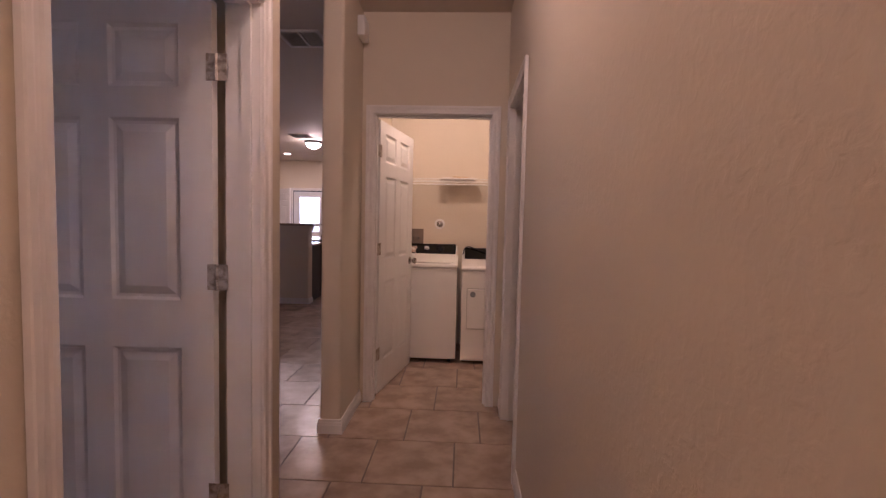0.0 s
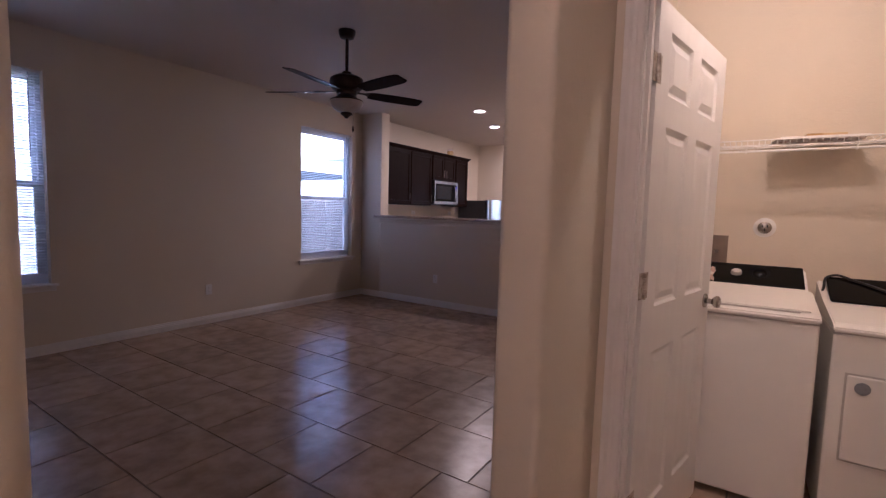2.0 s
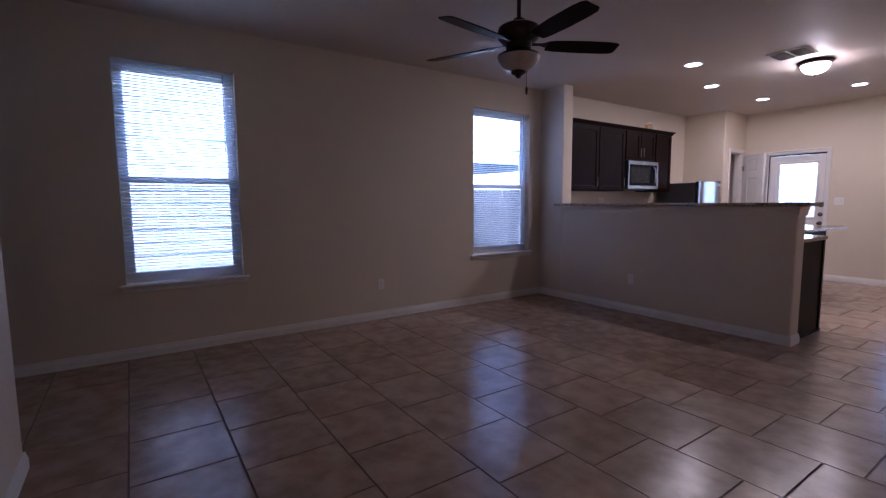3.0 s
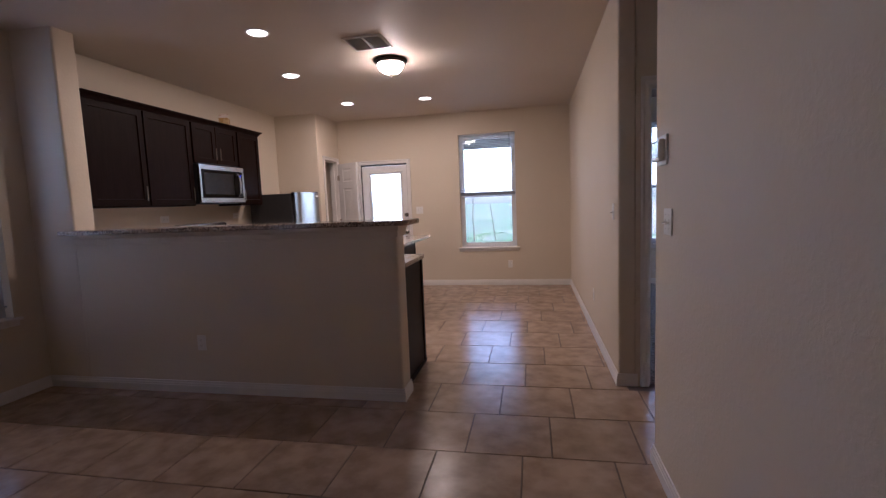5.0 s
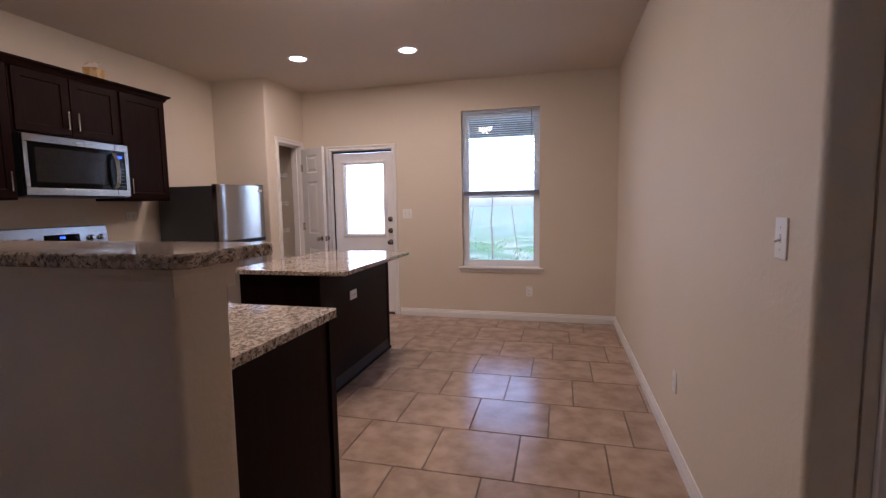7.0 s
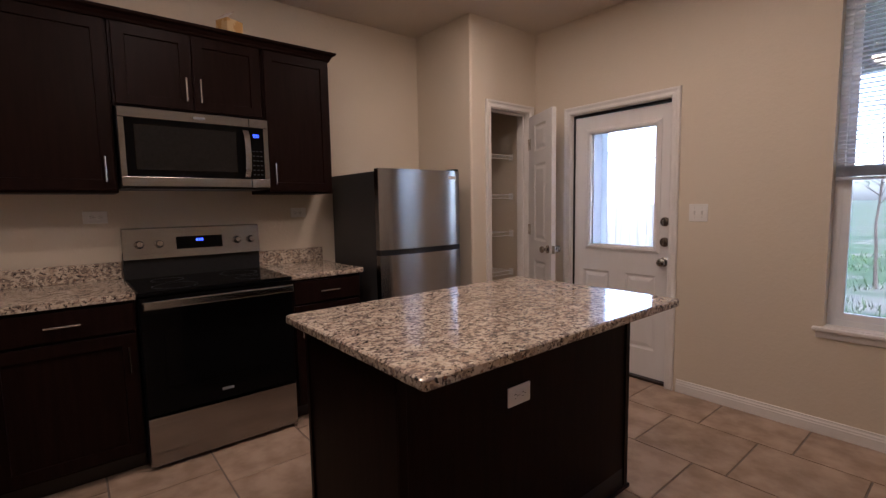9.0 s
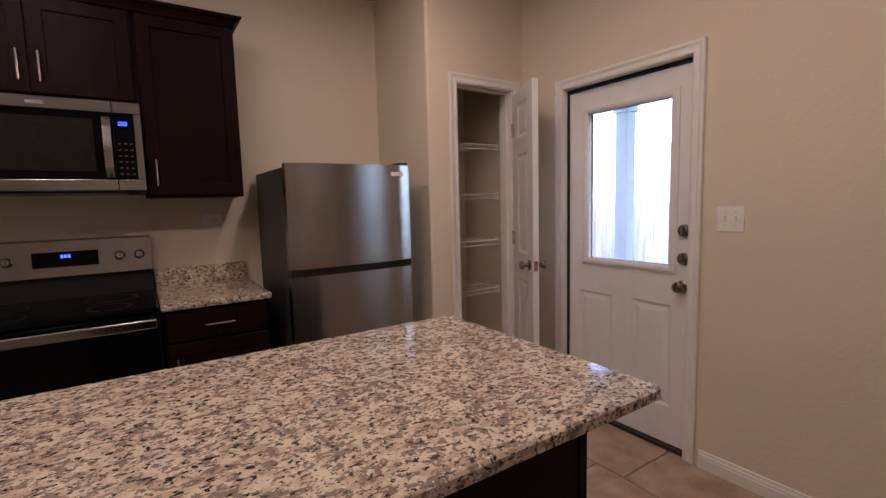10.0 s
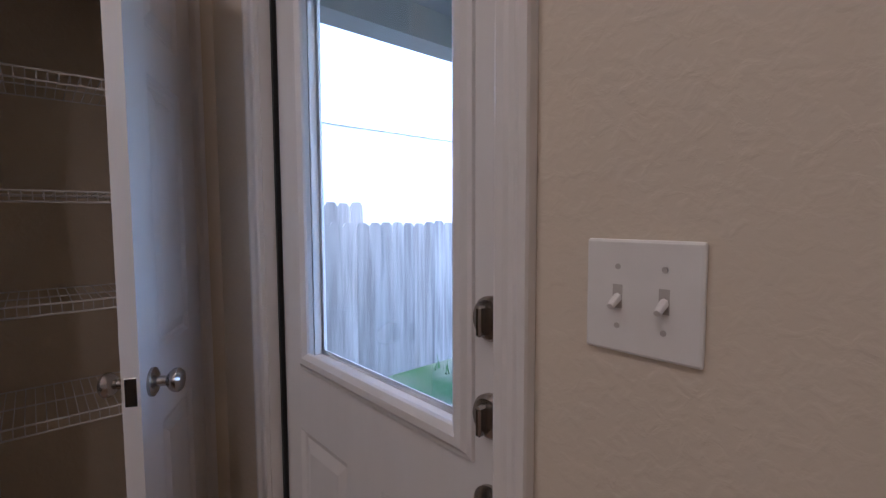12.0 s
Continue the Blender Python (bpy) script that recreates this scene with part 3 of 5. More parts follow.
def window(name, m, w, h, drop, label, tilt=12, wand=True, screen=False):
    """A single-hung vinyl window. m: middle of the opening's foot on the inner face, y into the room. drop: how far the blind hangs."""
    win = thing(name, label, "window", m, kind="structure")
    f0, f1 = -0.135, -0.075
    bm = B()
    for a in ((-w / 2, -w / 2 + 0.035, 0, h), (w / 2 - 0.035, w / 2, 0, h)):
        box(bm, a[0], a[1], f0, f1, a[2], a[3])
    box(bm, -w / 2 + 0.035, w / 2 - 0.035, f0, f1, 0, 0.035)
    box(bm, -w / 2 + 0.035, w / 2 - 0.035, f0, f1, h - 0.035, h)
    part("window_frame", bm, VINYL, win)
    mid = h * 0.475
    for nm, z0, z1, y0, y1 in (("upper_sash", mid - 0.02, h - 0.035, -0.13, -0.107), ("lower_sash", 0.035, mid + 0.02, -0.104, -0.078)):
        bm = B()
        x0, x1 = -w / 2 + 0.035, w / 2 - 0.035
        for a, b, c, d in ((x0, x0 + 0.035, z0, z1), (x1 - 0.035, x1, z0, z1), (x0 + 0.035, x1 - 0.035, z0, z0 + 0.04), (x0 + 0.035, x1 - 0.035, z1 - 0.04, z1)):
            box(bm, a, b, y0, y1, c, d)
        sash = part(nm, bm, VINYL, win)
        ym = (y0 + y1) / 2
        bm = box(B(), x0 + 0.033, x1 - 0.033, ym - 0.002, ym + 0.002, z0 + 0.038, z1 - 0.038)
        pane = part("pane", bm, GLASS, sash, "clear window glass")
        pane.visible_shadow = False
    if screen:
        part("insect_screen", box(B(), -w / 2 + 0.03, w / 2 - 0.03, -0.142, -0.140, 0.03, mid), SCREEN, win, "dark fine insect screen")
    bm = B()
    box(bm, -w / 2 - 0.045, w / 2 + 0.045, 0.0, 0.035, -0.022, 0.0, 0.006, 2)
    box(bm, -w / 2 + 0.001, w / 2 - 0.001, f1, 0.001, -0.02, 0.0015)
    box(bm, -w / 2 - 0.03, w / 2 + 0.03, 0.0, 0.012, -0.062, -0.022, 0.003)
    part("window_sill", bm, TRIM, win, "white painted window stool and apron")
    # blind
    bl = thing("window_blind", "white vinyl mini blind with open slats hanging in the window", "blind", m, "window blinds")
    bm = box(B(), -w / 2 + 0.006, w / 2 - 0.006, -0.062, -0.034, h - 0.026, h - 0.001, 0.002)
    part("headrail", bm, BLIND, bl)
    me = slat_mesh(w - 0.016)
    z = h - 0.045
    low = h - drop
    stack = drop < h * 0.7
    while z > low + 0.03:
        s = new("slat", me)
        s.parent = bl
        s.matrix_basis = pose(0, -0.048, z, tilt)
        z -= 0.0235
    if stack:
        for k in range(26):
            s = new("slat", me)
            s.parent = bl
            s.matrix_basis = pose(0, -0.048, low + 0.008 + 0.0022 * k, 0)
    bm = box(B(), -w / 2 + 0.008, w / 2 - 0.008, -0.060, -0.036, low - 0.012, low + 0.004, 0.003)
    part("bottom_rail", bm, BLIND, bl)
    bm = B()
    for x in (-w * 0.36, 0, w * 0.36):
        for y in (-0.0605, -0.0355):
            tube(bm, (x, y, low), (x, y, h - 0.03), 0.0006, 4)
    part("ladder_cord", bm, BLIND, bl)
    if wand:
        bm = tube(B(), (-w / 2 + 0.09, -0.028, h - 0.03), (-w / 2 + 0.095, -0.026, h - 0.72), 0.004, 6)
        part("wand", bm, PLASTIC_DARK, bl, "clear tilt wand")
    return win


PLASTIC_DARK = material("smoky_plastic", (0.22, 0.23, 0.25), 0.25, second=(0.3, 0.31, 0.33), scale=30)
wh = WZ1 - WZ0
for i, (y0, y1) in enumerate(WIN_W):
    window(f"window_{i + 1}", pose(XW, (y0 + y1) / 2, WZ0, 0, 0, -90), y1 - y0, wh, wh - 0.09, "white vinyl single-hung window in the living room wall", 14 if i else 20, screen=True)
window("window_3", pose((WIN_B[0] + WIN_B[1]) / 2, YB, WZ0, 0, 0, 180), WIN_B[1] - WIN_B[0], wh, wh * 0.545, "white vinyl single-hung window in the kitchen wall", 10, screen=True)
for i, (x0, x1) in enumerate(BWIN):
    window(f"window_{i + 4}", pose((x0 + x1) / 2, YB, WZ0, 0, 0, 180), x1 - x0, wh, wh - 0.06, "white vinyl single-hung window in the bedroom wall", 6, screen=True)


# Added out of view, so that more sky light reaches the bedroom.
window("window_7", pose(4.4, sum(FILL_EWIN) / 2, WZ0, 0, 0, 90), FILL_EWIN[1] - FILL_EWIN[0], wh, wh - 0.06, "unseen white vinyl single-hung window added to brighten the bedroom", 6)
window("window_6", pose((SWIN[0] + SWIN[1]) / 2, -1.6, WZ0), SWIN[1] - SWIN[0], wh, wh - 0.06, "white vinyl single-hung window of the room beside the hall", 58)


# ---- doors ----
def six_panel_door(name, m, w, label, hinges=(0.30, 1.085, 1.80), knob_on=True, hinge_y=0.0, hinge_out=-1, hinge_dx=0.0, category="door", layout=six_panels):
    """A moulded six-panel leaf, hinged at x = 0, its front at y = 0."""
    d = thing(name, label, category, m)
    th, h = 0.035, 2.025
    part("leaf", leaf_mesh(w, h, th, layout(w, h)), DOOR, d, smooth=False)
    if knob_on:
        knob(d, w - 0.062, 0.945, th)
        part("latch_plate", box(B(), w, w + 0.0015, 0.006, 0.029, 0.915, 0.975, 0.0005), NICKEL, d, "satin nickel latch plate")
    for z in hinges:
        hinge(d, z, hinge_y, hinge_out, hinge_dx)
    return d


# hall, left: open into the room beyond
door_frame("door_frame_1", pose(HL, (LD[0] + LD[1]) / 2, 0, 0, 0, -90), LD[1] - LD[0], DH, T, "white painted door frame and casing in the hall", stop=0.03)
six_panel_door("door_1", pose(HL - T - 0.030, LD[1] - 0.016, 0.012, 0, 0, 181.0), LD[1] - LD[0] - 0.006, "white six-panel interior door standing open", hinge_y=0.0352, hinge_out=1, hinge_dx=-0.016)
# hall, right: open into its room
door_frame("door_frame_2", pose(HR, (RD[0] + RD[1]) / 2, 0, 0, 0, 90), RD[1] - RD[0], DH, T, "white painted door frame and casing in the hall", stop=0.03)
six_panel_door("door_2", pose(HR + T + 0.010, RD[1] - 0.040, 0.012, 0, 0, -2), RD[1] - RD[0] - 0.006, "white six-panel interior door standing wide open", hinge_y=0.0)
# laundry door, open inwards
door_frame("door_frame_3", pose((LDX[0] + LDX[1]) / 2, YL, 0, 0, 0, 180), LDX[1] - LDX[0], DH, LY0 - YL, "white painted door frame and casing of the laundry", stop=0.03)
six_panel_door("door_3", pose(LDX[0] + 0.016, LY0 + 0.004, 0.012, 0, 0, LAUNDRY_TURN), LDX[1] - LDX[0] - 0.006, "white six-panel door standing open into the laundry", hinge_y=0.0)
# bedroom doorway
door_frame("door_frame_4", pose((BEDX[0] + BEDX[1]) / 2, BEDY + 0.002, 0, 0, 0, 180), BEDX[1] - BEDX[0], DH, T - 0.002, "white painted door frame and casing of the bedroom", stop=0.03)
# pantry
door_frame("door_frame_5", pose(PX, (PD[0] + PD[1]) / 2, 0, 0, 0, -90), PD[1] - PD[0], PDH, T, "white painted door frame and casing of the pantry", stop=0.045)
six_panel_door("door_5", pose(PX + 0.020, PD[1] - 0.006, 0.012, 0, 0, PANTRY_TURN), PD[1] - PD[0] + 0.006, "narrow white three-panel pantry door standing open", hinge_y=0.0, layout=three_panels)

# back door with its half light
bdw = BD[1] - BD[0]
BDY = YB + 0.042
fr = thing("door_frame_6", "white painted frame and casing of the back door", "door frame", pose((BD[0] + BD[1]) / 2, YB, 0, 0, 0, 180), kind="structure")
bm = B()
box(bm, -bdw / 2 - 0.02, -bdw / 2, -0.15, 0.001, 0, DHB)
box(bm, bdw / 2, bdw / 2 + 0.02, -0.15, 0.001, 0, DHB)
box(bm, -bdw / 2 - 0.02, bdw / 2 + 0.02, -0.15, 0.001, DHB, DHB + 0.02)
part("jamb", bm, TRIM, fr)
part("casing", casing_mesh(B(), pose(0, 0.001, 0), bdw + 0.01, DHB + 0.005), TRIM, fr)
bm = B()
box(bm, -bdw / 2, -bdw / 2 + 0.010, -0.041, -0.029, 0, DHB)
box(bm, bdw / 2 - 0.010, bdw / 2, -0.041, -0.029, 0, DHB)
box(bm, -bdw / 2 + 0.010, bdw / 2 - 0.010, -0.041, -0.027, DHB - 0.022, DHB)
part("weatherstrip", bm, BLACK, fr, "black rubber weatherstrip")
part("threshold", box(B(), -bdw / 2, bdw / 2, -0.15, -0.01, -0.002, 0.018, 0.004), BRONZE, fr, "dark bronze threshold")

bd = thing("door_6", "white half-glazed back door, closed", "door", pose(BD[0] + 0.006, BDY, 0.022))
dw, dh, dth = bdw - 0.012, DHB - 0.045, 0.044
gx0, gx1, gz0, gz1 = 0.133, 0.672, 0.955, 1.838
lower = [(0.085, 0.318, 0.205, 0.760), (0.450, 0.680, 0.205, 0.760)]
part("leaf", leaf_mesh(dw, dh, dth, lower, [(gx0, gx1, gz0, gz1)]), DOOR, bd)
pane = part("pane", box(B(), gx0, gx1, 0.018, 0.026, gz0, gz1), GLASS, bd, "clear glass half light")
pane.visible_shadow = False
bm = B()
cw, ch = gx1 - gx0, gz1 - gz0
prof = [(-0.014, 0.0), (-0.012, -0.006), (0.0, -0.014), (0.014, -0.014), (0.022, -0.008), (0.030, -0.006), (0.032, 0.001)]
for y, s in ((0.0, 1), (dth, -1)):
    rows = [[bm.verts.new(v) for v in ((gx0 - d, y + s * t, gz0 - d), (gx1 + d, y + s * t, gz0 - d), (gx1 + d, y + s * t, gz1 + d), (gx0 - d, y + s * t, gz1 + d))] for d, t in prof]
    for a, b in zip(rows, rows[1:]):
        for i in range(4):
            bm.faces.new((a[i], a[(i + 1) % 4], b[(i + 1) % 4], b[i]))
part("glazing_bead", bm, DOOR, bd, "moulded white frame round the glass")
for z in (1.173 - 0.022, 1.030 - 0.022):
    bm = lathe(B(), [(0.033, 0), (0.033, 0.008), (0.028, 0.014), (0.020, 0.016), (0.012, 0.017)], 24, pose(dw - 0.036, 0, z, 90))
    box(bm, dw - 0.041, dw - 0.031, -0.034, -0.014, z - 0.022, z + 0.022, 0.003)
    part("deadbolt", bm, NICKEL, bd, "satin nickel deadbolt thumb turn", True)
bm = lathe(B(), [(0.034, 0), (0.034, 0.006), (0.026, 0.011), (0.012, 0.013), (0.011, 0.034), (0.022, 0.040), (0.029, 0.052), (0.027, 0.062), (0.014, 0.068)], 24, pose(dw - 0.036, 0, 0.890 - 0.022, 90))
part("door_knob", bm, NICKEL, bd, "satin nickel door knob", True)


# ---- plates on the walls ----
def plate(name, m, gangs, kind, label, wide=False):
    """A white wall plate: x across, y out of the wall, z up. kind: toggle or outlet."""
    w, h = (0.070 + 0.046 * (gangs - 1), 0.115)
    if wide:
        w, h = h, w
    p = thing(name, label, "switch" if kind == "toggle" else "outlet", m)
    part("cover_plate", box(B(), -w / 2, w / 2, 0, 0.006, -h / 2, h / 2, 0.003, 2), PLASTIC, p)
    for g in range(gangs):
        cx = (g - (gangs - 1) / 2) * 0.046
        if kind == "toggle":
            part("toggle_slot", box(B(), cx - 0.005, cx + 0.005, 0.006, 0.0066, -0.012, 0.012), PLASTIC_SHADE, p)
            bm = B()
            tube(bm, (cx, 0.003, 0.0), (cx, 0.021, -0.009), 0.0048, 8, 0.0036)
            part("toggle", bm, PLASTIC, p, smooth=True)
            for z in (-0.030, 0.030):
                part("screw", tube(B(), (cx, 0.005, z), (cx, 0.0068, z), 0.003, 8), PLASTIC_SHADE, p)
        else:
            for s in (-1, 1):
                bm = B()
                q = pose(0, 0, 0, 0, 90, 0) if wide else Matrix()
                lathe(bm, [(0.0165, 0.004), (0.0165, 0.0072), (0.015, 0.0078)], 18, q @ pose(cx, 0, s * 0.0195, -90))
                sock = part("socket", bm, PLASTIC, p, smooth=True)
                bm = B()
                for a, b2, c, d in ((-0.0075, -0.0055, -0.001, 0.008), (0.0055, 0.0075, -0.001, 0.007), (-0.002, 0.002, -0.010, -0.006)):
                    box(bm, a, b2, 0.0070, 0.0082, s * 0.0195 + c, s * 0.0195 + d)
                if wide:
                    bmesh.ops.transform(bm, matrix=q, verts=bm.verts)
                part("slot", bm, BLACK, sock)
            part("screw", tube(B(), (0, 0.005, 0), (0, 0.0068, 0), 0.003, 8), PLASTIC_SHADE, p)
    return p


# Deck seams take their shadow from this grey; other small parts share it.
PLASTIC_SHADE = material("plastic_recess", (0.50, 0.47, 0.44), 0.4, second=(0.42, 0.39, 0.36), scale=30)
plate("light_switch", pose(-1.561, YB, 1.238, 0, 0, 180), 2, "toggle", "white double toggle switch plate beside the back door")
plate("light_switch", pose(XE, 6.497, 1.215, 0, 0, 90), 2, "toggle", "white double toggle switch plate on the living room wall")
plate("light_switch", pose(XE, 7.86, 1.225, 0, 0, 90), 1, "toggle", "white single toggle switch plate near the bedroom door")
plate("light_switch", pose(-1.74, YS, 1.235, 0, 0, 0), 1, "toggle", "white single toggle switch plate near a wall corner")
plate("wall_outlet", pose(-0.82, YS, 0.42, 0, 0, 0), 1, "outlet", "white duplex outlet low on the wall")
plate("wall_outlet", pose(-2.18, BY0, 0.38, 0, 0, 180), 1, "outlet", "white duplex outlet low on the half wall")
plate("wall_outlet", pose(-0.12, YB, 0.335, 0, 0, 180), 1, "outlet", "white duplex outlet under the kitchen window")
plate("wall_outlet", pose(XE, 8.97, 0.39, 0, 0, 90), 1, "outlet", "white duplex outlet low on the kitchen wall")
plate("wall_outlet", pose(XE, 4.45, 0.39, 0, 0, 90), 1, "outlet", "white duplex outlet low on the living room wall")
plate("wall_outlet", pose(XW, 4.85, 0.38, 0, 0, -90), 1, "outlet", "white duplex outlet low between the windows")
plate("wall_outlet", pose(XW, 8.585, 1.28, 0, 0, -90), 1, "outlet", "white duplex outlet above the kitchen counter", True)
plate("wall_outlet", pose(XW, 9.775, 1.28, 0, 0, -90), 1, "outlet", "white duplex outlet above the counter by the fridge", True)

th = thing("thermostat", "white wall thermostat with a dark screen on its back plate", "thermostat", pose(XE, 6.59, 1.525, 0, 0, 90))
part("back_plate", box(B(), -0.080, 0.080, 0, 0.009, -0.066, 0.066, 0.004, 2), PLASTIC, th)
part("body", box(B(), -0.062, 0.062, 0.009, 0.034, -0.047, 0.047, 0.006, 2), PLASTIC, th)
LCD = material("lcd_screen", (0.10, 0.11, 0.09), 0.2, second=(0.14, 0.15, 0.12), scale=5)
part("screen", box(B(), -0.048, 0.040, 0.033, 0.0355, -0.030, 0.036, 0.001), LCD, th, "dark grey screen")

ch = thing("door_chime", "white plastic door chime box high on the hall wall", "door chime", pose(HL, 3.47, 2.575, 0, 0, -90))
part("cover", box(B(), -0.075, 0.075, 0, 0.05, -0.065, 0.065, 0.008, 2), PLASTIC, ch)


# ---- kitchen cabinets ----
def shaker(bm, x, y0, y1, z0, z1, out=1, axis="x"):
    """A shaker door front standing on the plane x: a frame round a panel set back, in one piece."""
    st, th, e = 0.056, 0.019, 0.0015
    rings = []
    for d, inset in ((0.0, 0.0), (th - e, 0.0), (th, e), (th, st), (th - 0.009, st + 0.002)):
        a, b, c, f = y0 + inset, y1 - inset, z0 + inset, z1 - inset
        rings.append([bm.verts.new((x + d * out, y, z) if axis == "x" else (y, x + d * out, z)) for y, z in ((a, c), (b, c), (b, f), (a, f))])
    for p, q in zip(rings, rings[1:]):
        for k in range(4):
            bm.faces.new((p[k], p[(k + 1) % 4], q[(k + 1) % 4], q[k]))
    bm.faces.new(rings[0])
    bm.faces.new(rings[-1])
    return bm


def bar_pull(parent, p, q, out):
    """A slim bar handle from p to q, standing off along out."""
    p, q, o = Vector(p), Vector(q), Vector(out)
    bm = tube(B(), p + o, q + o, 0.0055, 8)
    d = (q - p) * 0.14
    for c in (p + d, q - d):
        tube(bm, c, c + o, 0.0045, 8)
    part("handle", bm, NICKEL, parent, "brushed nickel bar handle", True)


def wall_cabinet(y0, y1, z0, z1, doors, label, crown_end=False):
    """doors: tuples (y0, y1, y of the handle)."""
    c = thing("wall_cabinet", label, "kitchen cabinet", group="wall cabinets")
    xb, xf = XW + 0.002, -3.275
    part("body", box(B(), xb, xf, y0, y1, z0, z1, 0.001), WOOD, c)
    for a, b, hy in doors:
        d = part("door", shaker(B(), xf, a, b, z0 + 0.012, z1 - 0.012), WOOD, c)
        bar_pull(d, (xf + 0.019, hy, z0 + 0.055), (xf + 0.019, hy, z0 + 0.185), (0.026, 0, 0))
    return c


DARKCAB = "dark espresso wooden wall cabinet with shaker doors"
wall_cabinet(7.475, 8.683, 1.41, 2.30, [(7.49, 8.075, 8.03), (8.09, 8.672, 8.632)], DARKCAB + " over the counter")
wall_cabinet(8.687, 9.451, 1.862, 2.30, [(8.700, 9.062, 9.03), (9.070, 9.440, 9.102)], DARKCAB + " over the microwave")
wall_cabinet(9.455, 9.905, 1.41, 2.30, [(9.467, 9.895, 9.505)], DARKCAB + " beside the fridge")
crown = thing("crown_moulding", "dark espresso crown moulding along the wall cabinets", "crown moulding")
part("moulding", run(B(), [(0, 2.292), (0.004, 2.292), (0.008, 2.305), (0.020, 2.322), (0.036, 2.332), (0.040, 2.345), (-0.02, 2.345), (-0.02, 2.301)], [(XW + 0.002, 9.905), (-3.256, 9.905), (-3.256, 7.475)]), WOOD, crown)

part("top_panel", box(B(), XW + 0.002, -3.277, 7.475, 9.905, 2.331, 2.3445), WOOD, crown)


def base_cabinet(name, x0, x1, y0, y1, label, fronts=(), face="x"):
    c = thing(name, label, "kitchen cabinet", group="base cabinets")
    if face == "x":
        part("body", box(B(), x0, x1, y0, y1, 0.10, 0.884), WOOD, c)
        part("toe_kick", box(B(), x0, x1 - 0.07, y0, y1, 0, 0.10), WOOD_DARK, c)
    else:
        part("body", box(B(), x0, x1, y0, y1, 0.10, 0.884), WOOD, c)
        part("toe_kick", box(B(), x0, x1, y0, y1 - 0.07, 0, 0.10), WOOD_DARK, c)
    for kind, a, b, z0, z1, hp in fronts:
        f = x1 if face == "x" else y1
        if kind == "drawer":
            bm = box(B(), f, f + 0.019, a, b, z0, z1, 0.003) if face == "x" else box(B(), a, b, f, f + 0.019, z0, z1, 0.003)
            d = part("drawer", bm, WOOD, c)
            mid, zz = (a + b) / 2, (z0 + z1) / 2
            if face == "x":
                bar_pull(d, (f + 0.019, mid - 0.065, zz), (f + 0.019, mid + 0.065, zz), (0.026, 0, 0))
            else:
                bar_pull(d, (mid - 0.065, f + 0.019, zz), (mid + 0.065, f + 0.019, zz), (0, 0.026, 0))
        else:
            d = part("door", shaker(B(), f, a, b, z0, z1, 1, face), WOOD, c)
            if face == "x":
                bar_pull(d, (f + 0.019, hp, z1 - 0.19), (f + 0.019, hp, z1 - 0.06), (0.026, 0, 0))
            else:
                bar_pull(d, (hp, f + 0.019, z1 - 0.19), (hp, f + 0.019, z1 - 0.06), (0, 0.026, 0))
    return c


LOWCAB = "dark espresso wooden base cabinet with drawer and door"
base_cabinet("base_cabinet", XW + 0.003, -2.975, 8.125, 8.686, LOWCAB + " beside the range", [("drawer", 8.135, 8.678, 0.735, 0.872, 0), ("door", 8.135, 8.678, 0.115, 0.722, 8.645)])
base_cabinet("base_cabinet", XW + 0.003, -2.975, 9.468, 9.925, LOWCAB + " beside the fridge", [("drawer", 9.478, 9.917, 0.735, 0.872, 0), ("door", 9.478, 9.917, 0.115, 0.722, 9.512)])
base_cabinet("base_cabinet", XW + 0.003, -2.98, BY1 + 0.003, 8.122, "dark espresso wooden corner base cabinet")
for a, b in ((-2.975, -2.38), (-2.377, -1.46)):
    base_cabinet("base_cabinet", a, b, BY1 + 0.003, 8.062, "dark espresso wooden base cabinet under the bar counter", [("door", a + 0.01, b - 0.01, 0.115, 0.872, b - 0.05)], "y")
c = base_cabinet("base_cabinet", -1.457, -0.702, BY1 + 0.003, 8.062, "dark espresso wooden end cabinet with a finished side panel", [("door", -1.445, -0.717, 0.115, 0.872, -1.40)], "y")
part("side_panel", box(B(), -0.702, -0.690, BY1 + 0.003, 8.085, 0.0, 0.884, 0.0015), WOOD, c, "dark finished end panel")
bm = B()
box(bm, -0.690, -0.680, 8.045, 8.088, 0.0, 0.884, 0.0015)
box(bm, -0.690, -0.676, BY1 + 0.003, 8.100, 0.0, 0.022, 0.004)
part("trim_strip", bm, WOOD, c)

# countertops
def worktop(parent, name, x0, x1, y0, y1, z0=0.886, z1=0.918, corner=0.012, corners="abcd"):
    """A stone slab with eased edges and rounded corners."""
    bm = B()
    e = 0.005
    outer, inner = plan(x0, x1, y0, y1, corner, corners, 6), plan(x0 + e, x1 - e, y0 + e, y1 - e, max(corner - e, 0.002), corners, 6)
    rings = [[bm.verts.new((x, y, z)) for x, y in pts] for pts, z in ((inner, z0), (outer, z0 + e), (outer, z1 - e), (inner, z1))]
    n = len(outer)
    for a, b in zip(rings, rings[1:]):
        for i in range(n):
            bm.faces.new((a[i], a[(i + 1) % n], b[(i + 1) % n], b[i]))
    bm.faces.new(rings[0][::-1])
    bm.faces.new(rings[-1])
    return part(name, bm, GRANITE, parent)


